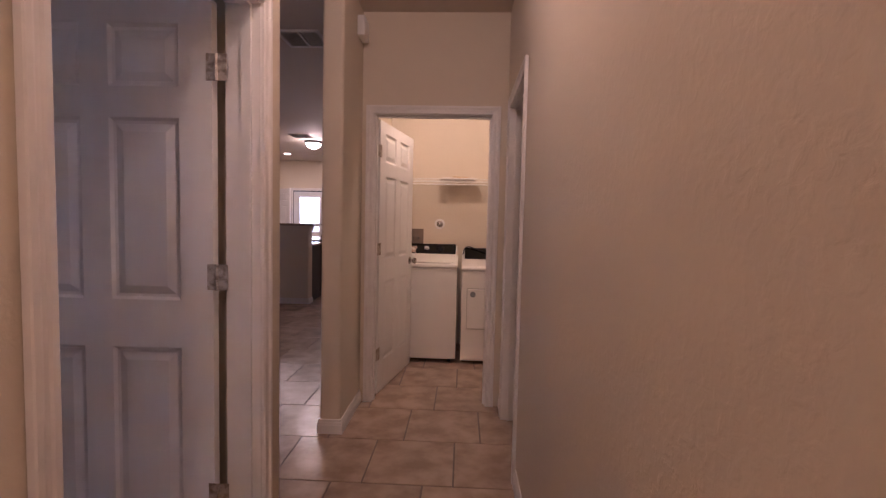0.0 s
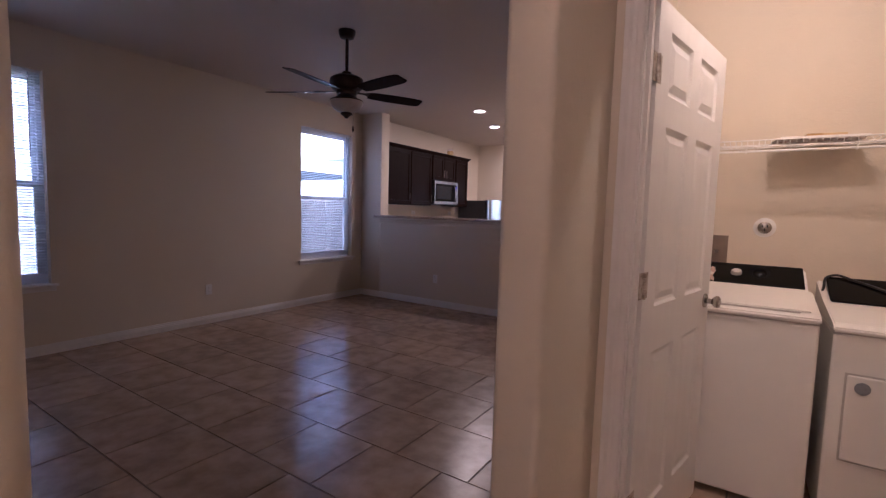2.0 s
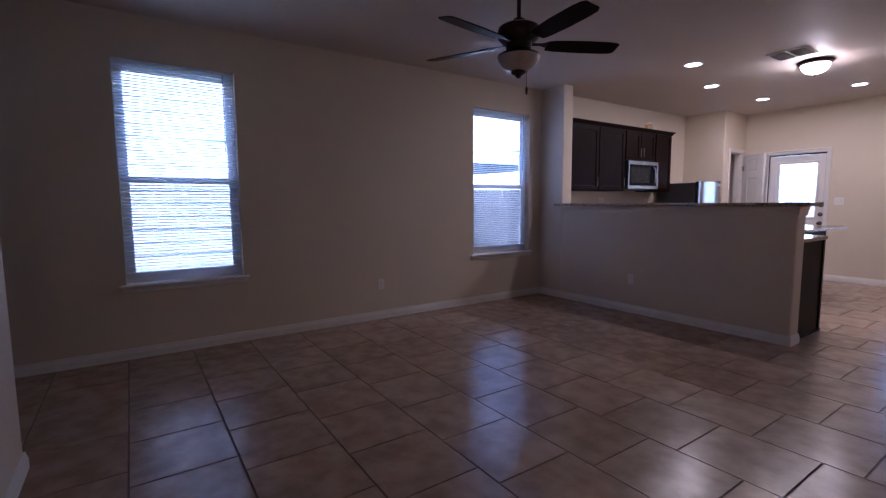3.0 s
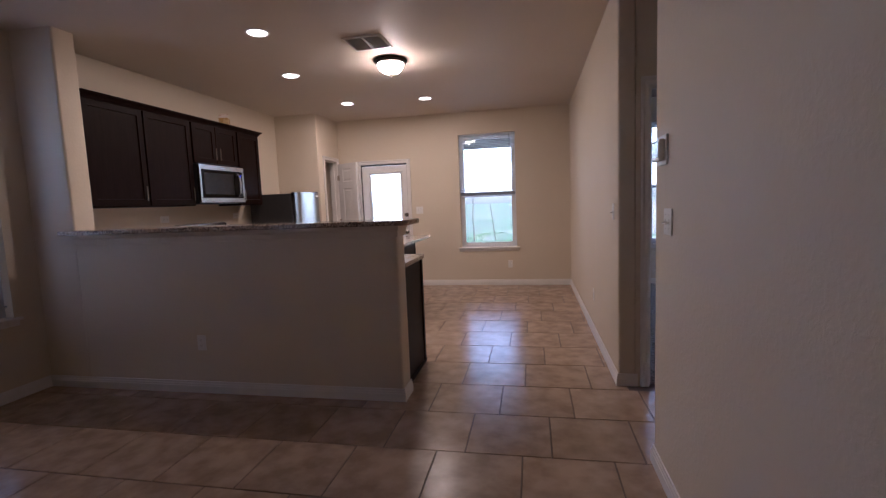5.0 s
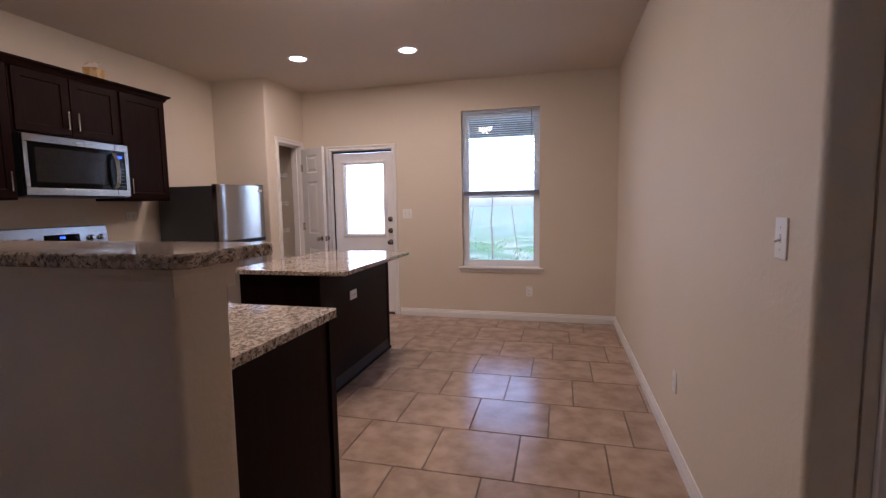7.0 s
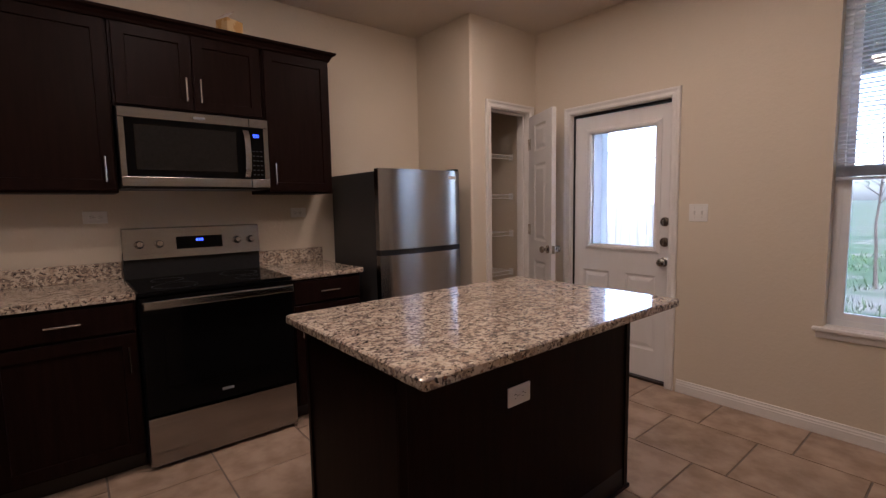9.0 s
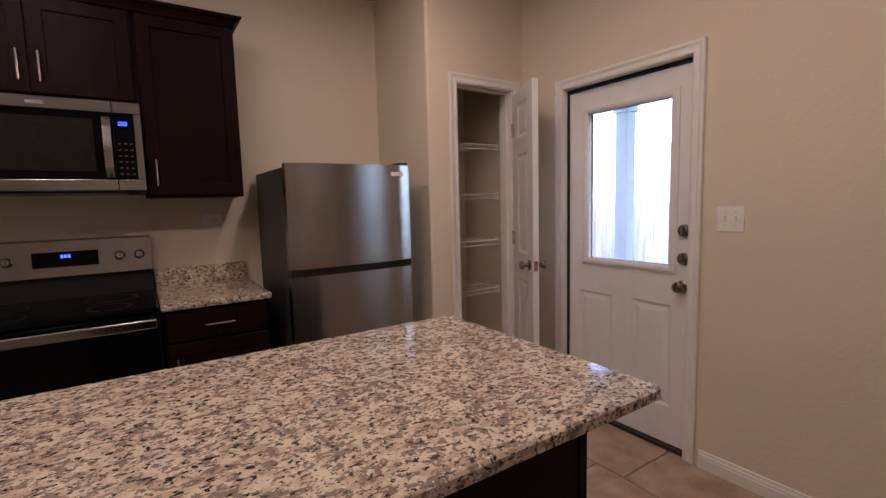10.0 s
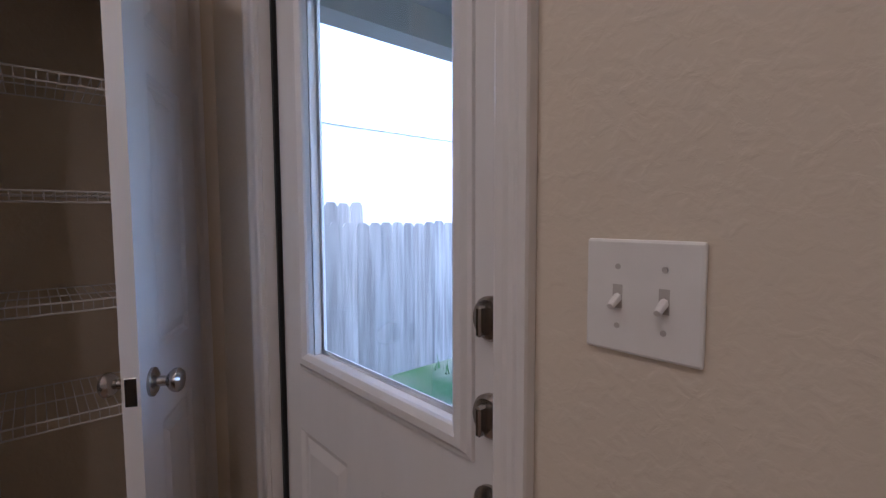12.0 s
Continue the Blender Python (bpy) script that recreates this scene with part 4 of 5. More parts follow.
def cells(xs, ys, kept, z0, z1):
    """One slab made of the kept cells of a grid, closed at its rims."""
    bm, vert = B(), {}

    def v(i, j, z):
        if (i, j, z) not in vert:
            vert[i, j, z] = bm.verts.new((xs[i], ys[j], z))
        return vert[i, j, z]

    for i, j in kept:
        bm.faces.new((v(i, j, z1), v(i + 1, j, z1), v(i + 1, j + 1, z1), v(i, j + 1, z1)))
        bm.faces.new((v(i, j, z0), v(i, j + 1, z0), v(i + 1, j + 1, z0), v(i + 1, j, z0)))
        for (a, b), n in ((((i, j), (i + 1, j)), (i, j - 1)), (((i + 1, j), (i + 1, j + 1)), (i + 1, j)), (((i + 1, j + 1), (i, j + 1)), (i, j + 1)), (((i, j + 1), (i, j)), (i - 1, j))):
            if n not in kept:
                bm.faces.new((v(*a, z0), v(*b, z0), v(*b, z1), v(*a, z1)))
    return bm


SX0, SX1, SY0, SY1 = -2.20, -1.44, 7.575, 8.005
top = thing("countertop", "speckled cream and brown granite countertop with a sink cut-out", "countertop")
bm = cells([XW + 0.003, -2.945, SX0, SX1, -0.661], [BY1 + 0.002, SY0, SY1, 8.096, 8.688], {(0, 3), (0, 0), (0, 1), (0, 2), (1, 0), (1, 1), (1, 2), (2, 0), (2, 2), (3, 0), (3, 1), (3, 2)}, 0.886, 0.918)
rim = [e for e in bm.edges if all(abs(v.co.x + 0.661) < 1e-4 and abs(v.co.y - 8.096) < 1e-4 for v in e.verts)]
bmesh.ops.bevel(bm, geom=rim, offset=0.025, segments=5, profile=0.5, affect="EDGES")
part("slab", bm, GRANITE, top)
bm = B()
box(bm, XW + 0.003, XW + 0.025, BY1 + 0.026, 8.686, 0.918, 1.018, 0.002)
box(bm, XW + 0.003, -2.2, BY1 + 0.002, BY1 + 0.024, 0.918, 1.018, 0.002)
part("backsplash", bm, GRANITE, top, "granite upstand")
top = thing("countertop", "short speckled granite countertop between range and fridge", "countertop")
worktop(top, "slab", XW + 0.003, -2.945, 9.462, 9.945, corner=0.006)
part("backsplash", box(B(), XW + 0.003, XW + 0.025, 9.464, 9.943, 0.918, 1.018, 0.002), GRANITE, top, "granite upstand")

sink = thing("kitchen_sink", "dark double-bowl sink set under the granite counter", "sink")
bm = B()
for a, b in ((SX0 - 0.01, -1.83), (-1.81, SX1 + 0.01)):
    vs = [[bm.verts.new((x, y, z)) for x, y in plan(a + i, b - i, SY0 - 0.01 + i, SY1 + 0.01 - i, 0.05, n=4)] for i, z in ((0, 0.884), (0.004, 0.75), (0.03, 0.69))]
    n = len(vs[0])
    for p, q in zip(vs, vs[1:]):
        for i in range(n):
            bm.faces.new((p[i], p[(i + 1) % n], q[(i + 1) % n], q[i]))
    bm.faces.new(vs[-1])
box(bm, -1.84, -1.80, SY0 - 0.01, SY1 + 0.01, 0.80, 0.878, 0.006)
part("bowl", bm, BLACK, sink, smooth=True)
fau = thing("kitchen_faucet", "dark arched kitchen faucet behind the sink", "faucet")
bm = lathe(B(), [(0.028, 0.918), (0.028, 0.93), (0.016, 0.94), (0.014, 1.02)], 16, pose(-1.82, 7.525, 0))
pts = [Vector((-1.82, 7.525 + 0.08 - 0.08 * math.cos(radians(a)), 1.02 + 0.09 * math.sin(radians(a)))) for a in range(0, 181, 20)]
for a, b in zip(pts, pts[1:]):
    tube(bm, a, b, 0.011, 10)
part("spout", bm, BRONZE, fau, smooth=True)

bar = thing("bar_top", "speckled granite breakfast bar top on the half wall", "countertop")
worktop(bar, "slab", COLX + 0.002, -0.548, 7.20, 7.535, 1.202, 1.236, 0.035, "bc")
worktop(bar, "slab", -3.275, COLX + 0.001, 7.20, BY0 - 0.001, 1.202, 1.236, 0.004, "a")

# island
isl = thing("kitchen_island", "dark espresso wooden kitchen island with plain side panels", "kitchen island")
IX0, IX1, IY0, IY1 = -1.940, -1.335, 9.125, 10.375
part("body", box(B(), IX0, IX1, IY0, IY1, 0.10, 0.884, 0.002), WOOD, isl)
bm = B()
box(bm, IX0 + 0.075, IX1, IY0, IY1, 0, 0.10)
part("plinth", bm, WOOD_DARK, isl)
bm = B()
for y in (IY0, IY1 - 0.03):
    box(bm, IX1, IX1 + 0.006, y, y + 0.03, 0.0, 0.884, 0.001)
box(bm, IX1, IX1 + 0.014, IY0 - 0.012, IY1 + 0.012, 0, 0.020, 0.004)
box(bm, IX0 + 0.075, IX1, IY0 - 0.012, IY0, 0, 0.020, 0.004)
box(bm, IX0 - 0.004, IX0 + 0.02, IY0 - 0.006, IY0, 0.10, 0.884, 0.001)
part("trim_strip", bm, WOOD, isl)
top = thing("island_countertop", "speckled cream, brown and black granite island top", "countertop")
worktop(top, "slab", -1.978, -1.116, 9.058, 10.376, 0.886, 0.918, 0.018)
plate("wall_outlet", pose(IX1, 9.63, 0.655, 0, 0, -90), 1, "outlet", "white duplex outlet on the dark island side", True)


# ---- appliances ----
KEYMARK = material("key_print", (0.035, 0.035, 0.036), 0.3, second=(0.05, 0.05, 0.05), scale=30)
RY0, RY1 = 8.694, 9.456
rg = thing("electric_range", "stainless steel and black glass electric range", "range")
part("body", box(B(), -3.55, -2.965, RY0 + 0.002, RY1 - 0.002, 0.03, 0.895, 0.002), BLACK, rg)
part("cooktop", box(B(), -3.50, -2.925, RY0, RY1, 0.896, 0.916, 0.005, 2), BLACKGLASS, rg, "black glass cooktop")
for bx_, by_, r in ((-3.33, 8.88, 0.08), (-3.33, 9.27, 0.105), (-3.08, 8.88, 0.105), (-3.08, 9.27, 0.08)):
    bm = B()
    vs = [[bm.verts.new((bx_ + (r + d) * math.cos(2 * math.pi * k / 40), by_ + (r + d) * math.sin(2 * math.pi * k / 40), 0.9164)) for k in range(40)] for d in (0, 0.0025)]
    for k in range(40):
        bm.faces.new((vs[0][k], vs[0][(k + 1) % 40], vs[1][(k + 1) % 40], vs[1][k]))
    part("burner_ring", bm, KEYMARK, rg, "printed grey burner ring")
gd = part("backguard", box(B(), -3.565, -3.50, RY0, RY1, 0.900, 1.075, 0.003), BLACK, rg, "black lower backguard")
bm = B()
vs = [(-3.57, 1.03), (-3.478, 1.03), (-3.500, 1.205), (-3.515, 1.212), (-3.57, 1.212)]
lo = [bm.verts.new((x, RY0, z)) for x, z in vs]
hi = [bm.verts.new((x, RY1, z)) for x, z in vs]
for i in range(5):
    bm.faces.new((lo[i], lo[(i + 1) % 5], hi[(i + 1) % 5], hi[i]))
bm.faces.new(lo[::-1])
bm.faces.new(hi)
pn = part("control_panel", bm, STEEL_H, rg, "stainless steel control panel")
face = pose(-3.4885, 0, 1.115, 0, -7.2, 0)
bm = box(B(), 0.0005, 0.0035, 8.965, 9.225, -0.038, 0.038, 0.001)
bmesh.ops.transform(bm, matrix=face, verts=bm.verts)
part("display", bm, BLACKGLASS, pn, "black glass clock display")
bm = B()
for k, dy in enumerate((0, 0.014, 0.028)):
    box(bm, 0.0037, 0.0042, 9.075 + dy, 9.085 + dy, 0.006, 0.022)
bmesh.ops.transform(bm, matrix=face, verts=bm.verts)
part("clock_digits", bm, BLUE, pn, "glowing blue clock digits")
for y in (8.775, 8.875, 9.315, 9.400):
    bm = lathe(B(), [(0.024, 0.0), (0.024, 0.006), (0.019, 0.009), (0.018, 0.030), (0.015, 0.034)], 20, face @ pose(0.001, y, 0.0, 0, 90))
    b2 = box(B(), 0.012, 0.038, y - 0.005, y + 0.005, -0.017, 0.017, 0.002)
    bmesh.ops.transform(b2, matrix=face, verts=b2.verts)
    k = part("control_knob", bm, NICKEL, pn, "brushed steel control knob", True)
    part("grip", b2, NICKEL, k)
dr = part("oven_door", box(B(), -2.964, -2.932, RY0 + 0.004, RY1 - 0.004, 0.285, 0.890, 0.003), BLACKGLASS, rg, "black glass oven door")
part("window", box(B(), -2.933, -2.9305, RY0 + 0.10, RY1 - 0.10, 0.42, 0.72, 0.001), BLACKGLASS, dr)
bm = B()
box(bm, -2.899, -2.872, RY0 + 0.012, RY1 - 0.012, 0.833, 0.876, 0.007, 3)
for y in (RY0 + 0.012, RY1 - 0.047):
    box(bm, -2.935, -2.885, y, y + 0.035, 0.836, 0.873, 0.004, 2)
part("handle", bm, STEEL_H, dr, "stainless steel bar handle")
part("emblem", box(B(), -2.9315, -2.9305, 9.045, 9.105, 0.335, 0.350, 0.0005), PLASTIC_DARK, dr)
part("drawer", box(B(), -2.964, -2.928, RY0 + 0.004, RY1 - 0.004, 0.025, 0.275, 0.004, 2), STEEL_H, rg, "stainless steel storage drawer")
bm = B()
for x in (-3.5, -3.02):
    for y in (RY0 + 0.05, RY1 - 0.05):
        tube(bm, (x, y, 0), (x, y, 0.03), 0.018, 10)
part("foot", bm, BLACK, rg)

mw = thing("microwave", "stainless steel over-the-range microwave under the wall cabinet", "microwave")
MZ0, MZ1, MX = 1.432, 1.852, -3.205
part("body", box(B(), XW + 0.003, MX - 0.028, RY0 + 0.001, RY1 - 0.001, MZ0, MZ1 + 0.006, 0.002), BLACK, mw)
dy1 = RY1 - 0.112
bm = B()
box(bm, MX - 0.028, MX, RY0, dy1, MZ1 - 0.052, MZ1, 0.003, 2)
box(bm, MX - 0.028, MX, RY0, dy1, MZ0 + 0.010, MZ0 + 0.062, 0.003, 2)
box(bm, MX - 0.028, MX, RY0, RY0 + 0.028, MZ0 + 0.062, MZ1 - 0.052, 0.002)
d = part("door", bm, STEEL_H, mw, "stainless steel door frame")
part("glass", box(B(), MX - 0.028, MX - 0.003, RY0 + 0.028, dy1 + 0.0, MZ0 + 0.062, MZ1 - 0.052, 0.001), BLACKGLASS, d, "black glass door window")
part("mesh_window", box(B(), MX - 0.0035, MX - 0.0022, RY0 + 0.07, dy1 - 0.075, MZ0 + 0.10, MZ1 - 0.085, 0.0005), SMOKED, d, "smoky perforated viewing window")
bm = B()
pts = [(MX + 0.006, MZ0 + 0.072), (MX + 0.036, MZ0 + 0.115), (MX + 0.045, MZ0 + 0.21), (MX + 0.036, MZ0 + 0.30), (MX + 0.006, MZ0 + 0.347)]
for (x0, z0), (x1, z1) in zip(pts, pts[1:]):
    v = [bm.verts.new((x + o, y, z)) for x, z in ((x0, z0), (x1, z1)) for o in (-0.006, 0.006) for y in (dy1 - 0.040, dy1 - 0.008)]
    for f in ((0, 1, 5, 4), (2, 6, 7, 3), (0, 4, 6, 2), (1, 3, 7, 5), (0, 2, 3, 1), (4, 5, 7, 6)):
        bm.faces.new([v[i] for i in f])
part("handle", bm, STEEL_H, d, "curved stainless steel handle")
part("emblem", box(B(), MX, MX + 0.001, 9.045, 9.105, MZ1 - 0.034, MZ1 - 0.020, 0.0003), PLASTIC_DARK, d)
bm = B()
box(bm, MX - 0.028, MX, dy1 + 0.003, RY1, MZ1 - 0.052, MZ1, 0.003, 2)
box(bm, MX - 0.028, MX, dy1 + 0.003, RY1, MZ0 + 0.010, MZ0 + 0.062, 0.003, 2)
box(bm, MX - 0.028, MX, RY1 - 0.030, RY1, MZ0 + 0.062, MZ1 - 0.052, 0.002)
cp = part("control_panel", bm, STEEL_H, mw, "stainless steel surround of the keypad")
part("keypad", box(B(), MX - 0.028, MX - 0.002, dy1 + 0.003, RY1 - 0.030, MZ0 + 0.062, MZ1 - 0.052, 0.001), BLACKGLASS, cp, "black glass keypad")
bm = B()
for r in range(2):
    for k in range(4):
        box(bm, MX - 0.002, MX - 0.0012, dy1 + 0.022 + 0.009 * k, dy1 + 0.0285 + 0.009 * k, MZ1 - 0.098 - 0.011 * r, MZ1 - 0.091 - 0.011 * r)
part("display", bm, BLUE, cp, "glowing blue display")
bm = B()
for r in range(6):
    for k in range(3):
        box(bm, MX - 0.002, MX - 0.0014, dy1 + 0.014 + 0.023 * k, dy1 + 0.026 + 0.023 * k, MZ0 + 0.085 + 0.028 * r, MZ0 + 0.091 + 0.028 * r)
tagged(part("key_mark", bm, KEYMARK, cp), kind="stuff")
bm = B()
for k in range(14):
    box(bm, -3.50 + 0.018 * k, -3.492 + 0.018 * k, RY0 + 0.08, RY1 - 0.08, MZ0 - 0.003, MZ0 + 0.002)
part("vent_grille", bm, PLASTIC_DARK, mw)

FY0, FY1, FX = 10.022, 10.715, -2.838
fg = thing("refrigerator", "stainless steel top-freezer refrigerator with black sides", "refrigerator")
part("cabinet", box(B(), -3.53, FX - 0.075, FY0 + 0.004, FY1 - 0.004, 0.03, 1.545, 0.006, 2), FRIDGE_SIDE, fg, "black textured cabinet")


def bowed(x0, x1, y0, y1, z0, z1, bow, n=14):
    """A door whose front swells slightly outwards, with rounded side edges."""
    pts = [(x0, y0)] + [(x1 - 0.014 * (1 - min(1, k / 2, (n - k) / 2)) ** 2 + bow * math.sin(math.pi * k / n), y0 + (y1 - y0) * k / n) for k in range(n + 1)] + [(x0, y1)]
    return prism(B(), pts, z0, z1)


for nm, z0, z1 in (("freezer_door", 1.028, 1.560), ("fresh_food_door", 0.075, 0.990)):
    d = part(nm, bowed(FX - 0.070, FX - 0.008, FY0, FY1, z0, z1, 0.012), STEEL_V, fg, "brushed stainless steel door", True)
    if nm == "freezer_door":
        part("emblem", box(B(), FX - 0.005, FX - 0.0005, FY1 - 0.125, FY1 - 0.050, 1.500, 1.522, 0.001), PLASTIC, d, "small white badge")
part("door_gap", box(B(), FX - 0.068, FX - 0.020, FY0 + 0.004, FY1 - 0.004, 0.990, 1.028), BLACK, fg, "black recessed handle gap")
part("hinge_cap", box(B(), FX - 0.085, FX - 0.010, FY1 - 0.075, FY1 - 0.012, 1.560, 1.574, 0.004), BLACK, fg)
part("kick_grille", box(B(), FX - 0.10, FX - 0.06, FY0 + 0.01, FY1 - 0.01, 0.0, 0.075, 0.003), BLACK, fg)

bx = thing("small_box", "small open cardboard box lying on the wall cabinet", "box", pose(-3.285, 9.29, 2.347, 0, 0, 24))
bm = B()
box(bm, -0.05, 0.05, -0.055, 0.055, 0, 0.075, 0.002)
part("carton", bm, CARD, bx)
bm = B()
v = [bm.verts.new(p) for p in ((-0.05, -0.055, 0.075), (0.05, -0.055, 0.075), (0.045, 0.0, 0.125), (-0.045, 0.0, 0.125), (-0.05, -0.053, 0.073), (0.05, -0.053, 0.073), (0.045, 0.002, 0.123), (-0.045, 0.002, 0.123))]
for f in ((0, 1, 2, 3), (4, 7, 6, 5), (0, 4, 5, 1), (2, 6, 7, 3), (0, 3, 7, 4), (1, 5, 6, 2)):
    bm.faces.new([v[i] for i in f])
part("flap", bm, PAPER, bx, "printed lid flap")


# ---- wire shelves ----
def wire_shelf(m, w, depth, label, lip=0.03, rod=False):
    """White vinyl-coated wire shelf: x along, y from the wall out, z up."""
    s = thing("wire_shelf", label, "shelf", m, "wire shelves")
    bm = B()
    n = int(w / 0.0254)
    for k in range(n + 1):
        x = -w / 2 + w * k / n
        tube(bm, (x, 0.004, 0), (x, depth, 0), 0.0016, 5, caps=False)
        tube(bm, (x, depth, 0), (x, depth, -lip), 0.0016, 5, caps=False)
    part("cross_wire", bm, PLASTIC, s)
    bm = B()
    for y, z, r in ((0.006, 0, 0.003), (depth * 0.5, -0.003, 0.003), (depth, 0.002, 0.0035), (depth, -lip, 0.0035)):
        tube(bm, (-w / 2, y, z), (w / 2, y, z), r, 8)
    part("long_wire", bm, PLASTIC, s)
    bm = B()
    for x in (-w / 2 + 0.006, w / 2 - 0.006):
        box(bm, x - 0.006, x + 0.006, depth - 0.034, depth + 0.012, -lip - 0.014, 0.018, 0.003)
    part("end_clip", bm, PLASTIC, s)
    if rod:
        bm = B()
        tube(bm, (-w / 2, depth - 0.012, -lip - 0.022), (w / 2, depth - 0.012, -lip - 0.022), 0.006, 8)
        part("hang_rod", bm, PLASTIC, s)
        for x in (-w * 0.36, -w * 0.04, w * 0.24):
            bm = tube(B(), (x, depth, -lip), (x, depth + 0.004, -lip - 0.03), 0.003, 6)
            tube(bm, (x, depth + 0.004, -lip - 0.03), (x, depth - 0.014, -lip - 0.031), 0.003, 6)
            part("rod_hook", bm, PLASTIC, s)
    return s


for z in (0.700, 1.058, 1.398, 1.752):
    wire_shelf(pose(XW, (PY + T + YB) / 2, z, 0, 0, -90), YB - PY - T - 0.006, 0.41, "white vinyl-coated wire shelf in the pantry")

# ---- laundry ----
wire_shelf(pose((LX0 + LX1) / 2, LYB, 1.735, 0, 0, 180), LX1 - LX0 - 0.006, 0.31, "white wire shelf over the washer and dryer", rod=True)
st = thing("folded_papers", "small stack of papers and folders on the wire shelf", "papers", pose(1.645, LYB - 0.15, 1.739, 0, 0, 4))
for k, (a, b, z0, z1) in enumerate(((-0.19, 0.17, 0.0, 0.010), (-0.165, 0.185, 0.010, 0.018), (-0.06, 0.10, 0.018, 0.030))):
    part("folder", box(B(), a, b, -0.10 + 0.01 * k, 0.10, z0, z1, 0.002), (PAPER, PLASTIC, CARD)[k], st)
vb = thing("supply_box", "washer supply box on the laundry wall, its warm shade tinted brown", "outlet box", pose(1.20, LYB, 1.145, 0, 0, 180))
bm = B()
for a in ((-0.085, -0.07, -0.085, 0.085), (0.07, 0.085, -0.085, 0.085), (-0.07, 0.07, 0.07, 0.085), (-0.07, 0.07, -0.085, -0.07)):
    box(bm, a[0], a[1], 0, 0.008, a[2], a[3])
part("frame", bm, SUPPLY, vb)
# Flat plate; its brown colour stands in for the shaded hollow.
part("recess", box(B(), -0.07, 0.07, 0.0005, 0.003, -0.07, 0.07), SUPPLY, vb, "flat plate with a recess's shade in its colour")
for x in (-0.03, 0.03):
    part("valve", tube(B(), (x, 0.003, -0.01), (x, 0.035, -0.01), 0.012, 10), NICKEL, vb, smooth=True)
do = thing("dryer_outlet", "round dryer power outlet on the laundry wall", "outlet", pose(1.456, LYB, 1.285, 0, 0, 180))
part("cover_ring", lathe(B(), [(0.055, 0), (0.055, 0.004), (0.048, 0.007), (0.036, 0.008)], 28, pose(0, 0, 0, -90)), PLASTIC, do, smooth=True)
part("socket", lathe(B(), [(0.034, 0.006), (0.034, 0.016), (0.030, 0.018)], 24, pose(0, 0, 0, -90)), NICKEL, do, "grey metal socket face", True)
bm = B()
for x, z in ((-0.012, 0.008), (0.012, 0.008), (0, -0.012)):
    box(bm, x - 0.003, x + 0.003, 0.0175, 0.0195, z - 0.008, z + 0.008)
part("slot", bm, BLACK, do)

WX0, WX1, WF = 0.965, 1.662, 4.555
wm = thing("washing_machine", "white top-load washing machine with a black console", "washing machine")
part("cabinet", box(B(), WX0, WX1, WF, 5.19, 0.035, 0.885, 0.012, 3), ENAMEL, wm)


def side_prism(pr, x0, x1, bevel=0.0):
    """A side outline of (y, z) carried from x0 to x1."""
    bm = B()
    lo = [bm.verts.new((x0, y, z)) for y, z in pr]
    hi = [bm.verts.new((x1, y, z)) for y, z in pr]
    n = len(pr)
    for i in range(n):
        bm.faces.new((lo[i], lo[(i + 1) % n], hi[(i + 1) % n], hi[i]))
    bm.faces.new(lo[::-1])
    bm.faces.new(hi)
    if bevel:
        bmesh.ops.bevel(bm, geom=bm.edges[:], offset=bevel, segments=2, affect="EDGES")
    return bm


# Solid grey strip; the gap's shadow is put into its colour.
part("deck_seam", box(B(), WX0 + 0.004, WX1 - 0.004, WF - 0.001, 5.185, 0.883, 0.892), PLASTIC_SHADE, wm, "thin shadow gap under the top deck")
part("top_deck", side_prism([(WF - 0.012, 0.891), (WF - 0.012, 0.912), (WF + 0.012, 0.926), (4.935, 0.982), (4.95, 0.891)], WX0 - 0.002, WX1 + 0.002, 0.006), ENAMEL, wm)
ld = part("lid", side_prism([(WF + 0.026, 0.930), (WF + 0.024, 0.938), (4.925, 0.990), (4.925, 0.976)], WX0 + 0.028, WX1 - 0.032, 0.003), ENAMEL, wm, "white flat lid")
part("lid_lip", box(B(), WX0 + 0.06, WX1 - 0.07, WF + 0.014, WF + 0.026, 0.925, 0.934, 0.002), PLASTIC_SHADE, ld)
part("console_back", side_prism([(4.945, 0.891), (4.945, 0.975), (5.16, 1.062), (5.19, 1.062), (5.19, 0.891)], WX0 + 0.004, WX1 - 0.012, 0.006), ENAMEL, wm)
cs = part("console", side_prism([(4.940, 0.984), (4.945, 0.990), (5.150, 1.078), (5.172, 1.070), (5.165, 1.058)], WX0 + 0.012, WX1 - 0.026, 0.003), BLACKGLASS, wm, "black control console")
part("dial", lathe(B(), [(0.026, 0), (0.026, 0.014), (0.021, 0.022)], 24, pose(1.34, 5.045, 1.030, 23)), PLASTIC_SHADE, cs, "silver dial", True)
bm = B()
for x in (WX0 + 0.06, WX1 - 0.06):
    for y in (WF + 0.06, 5.13):
        tube(bm, (x, y, 0), (x, y, 0.036), 0.02, 10)
part("foot", bm, BLACK, wm)

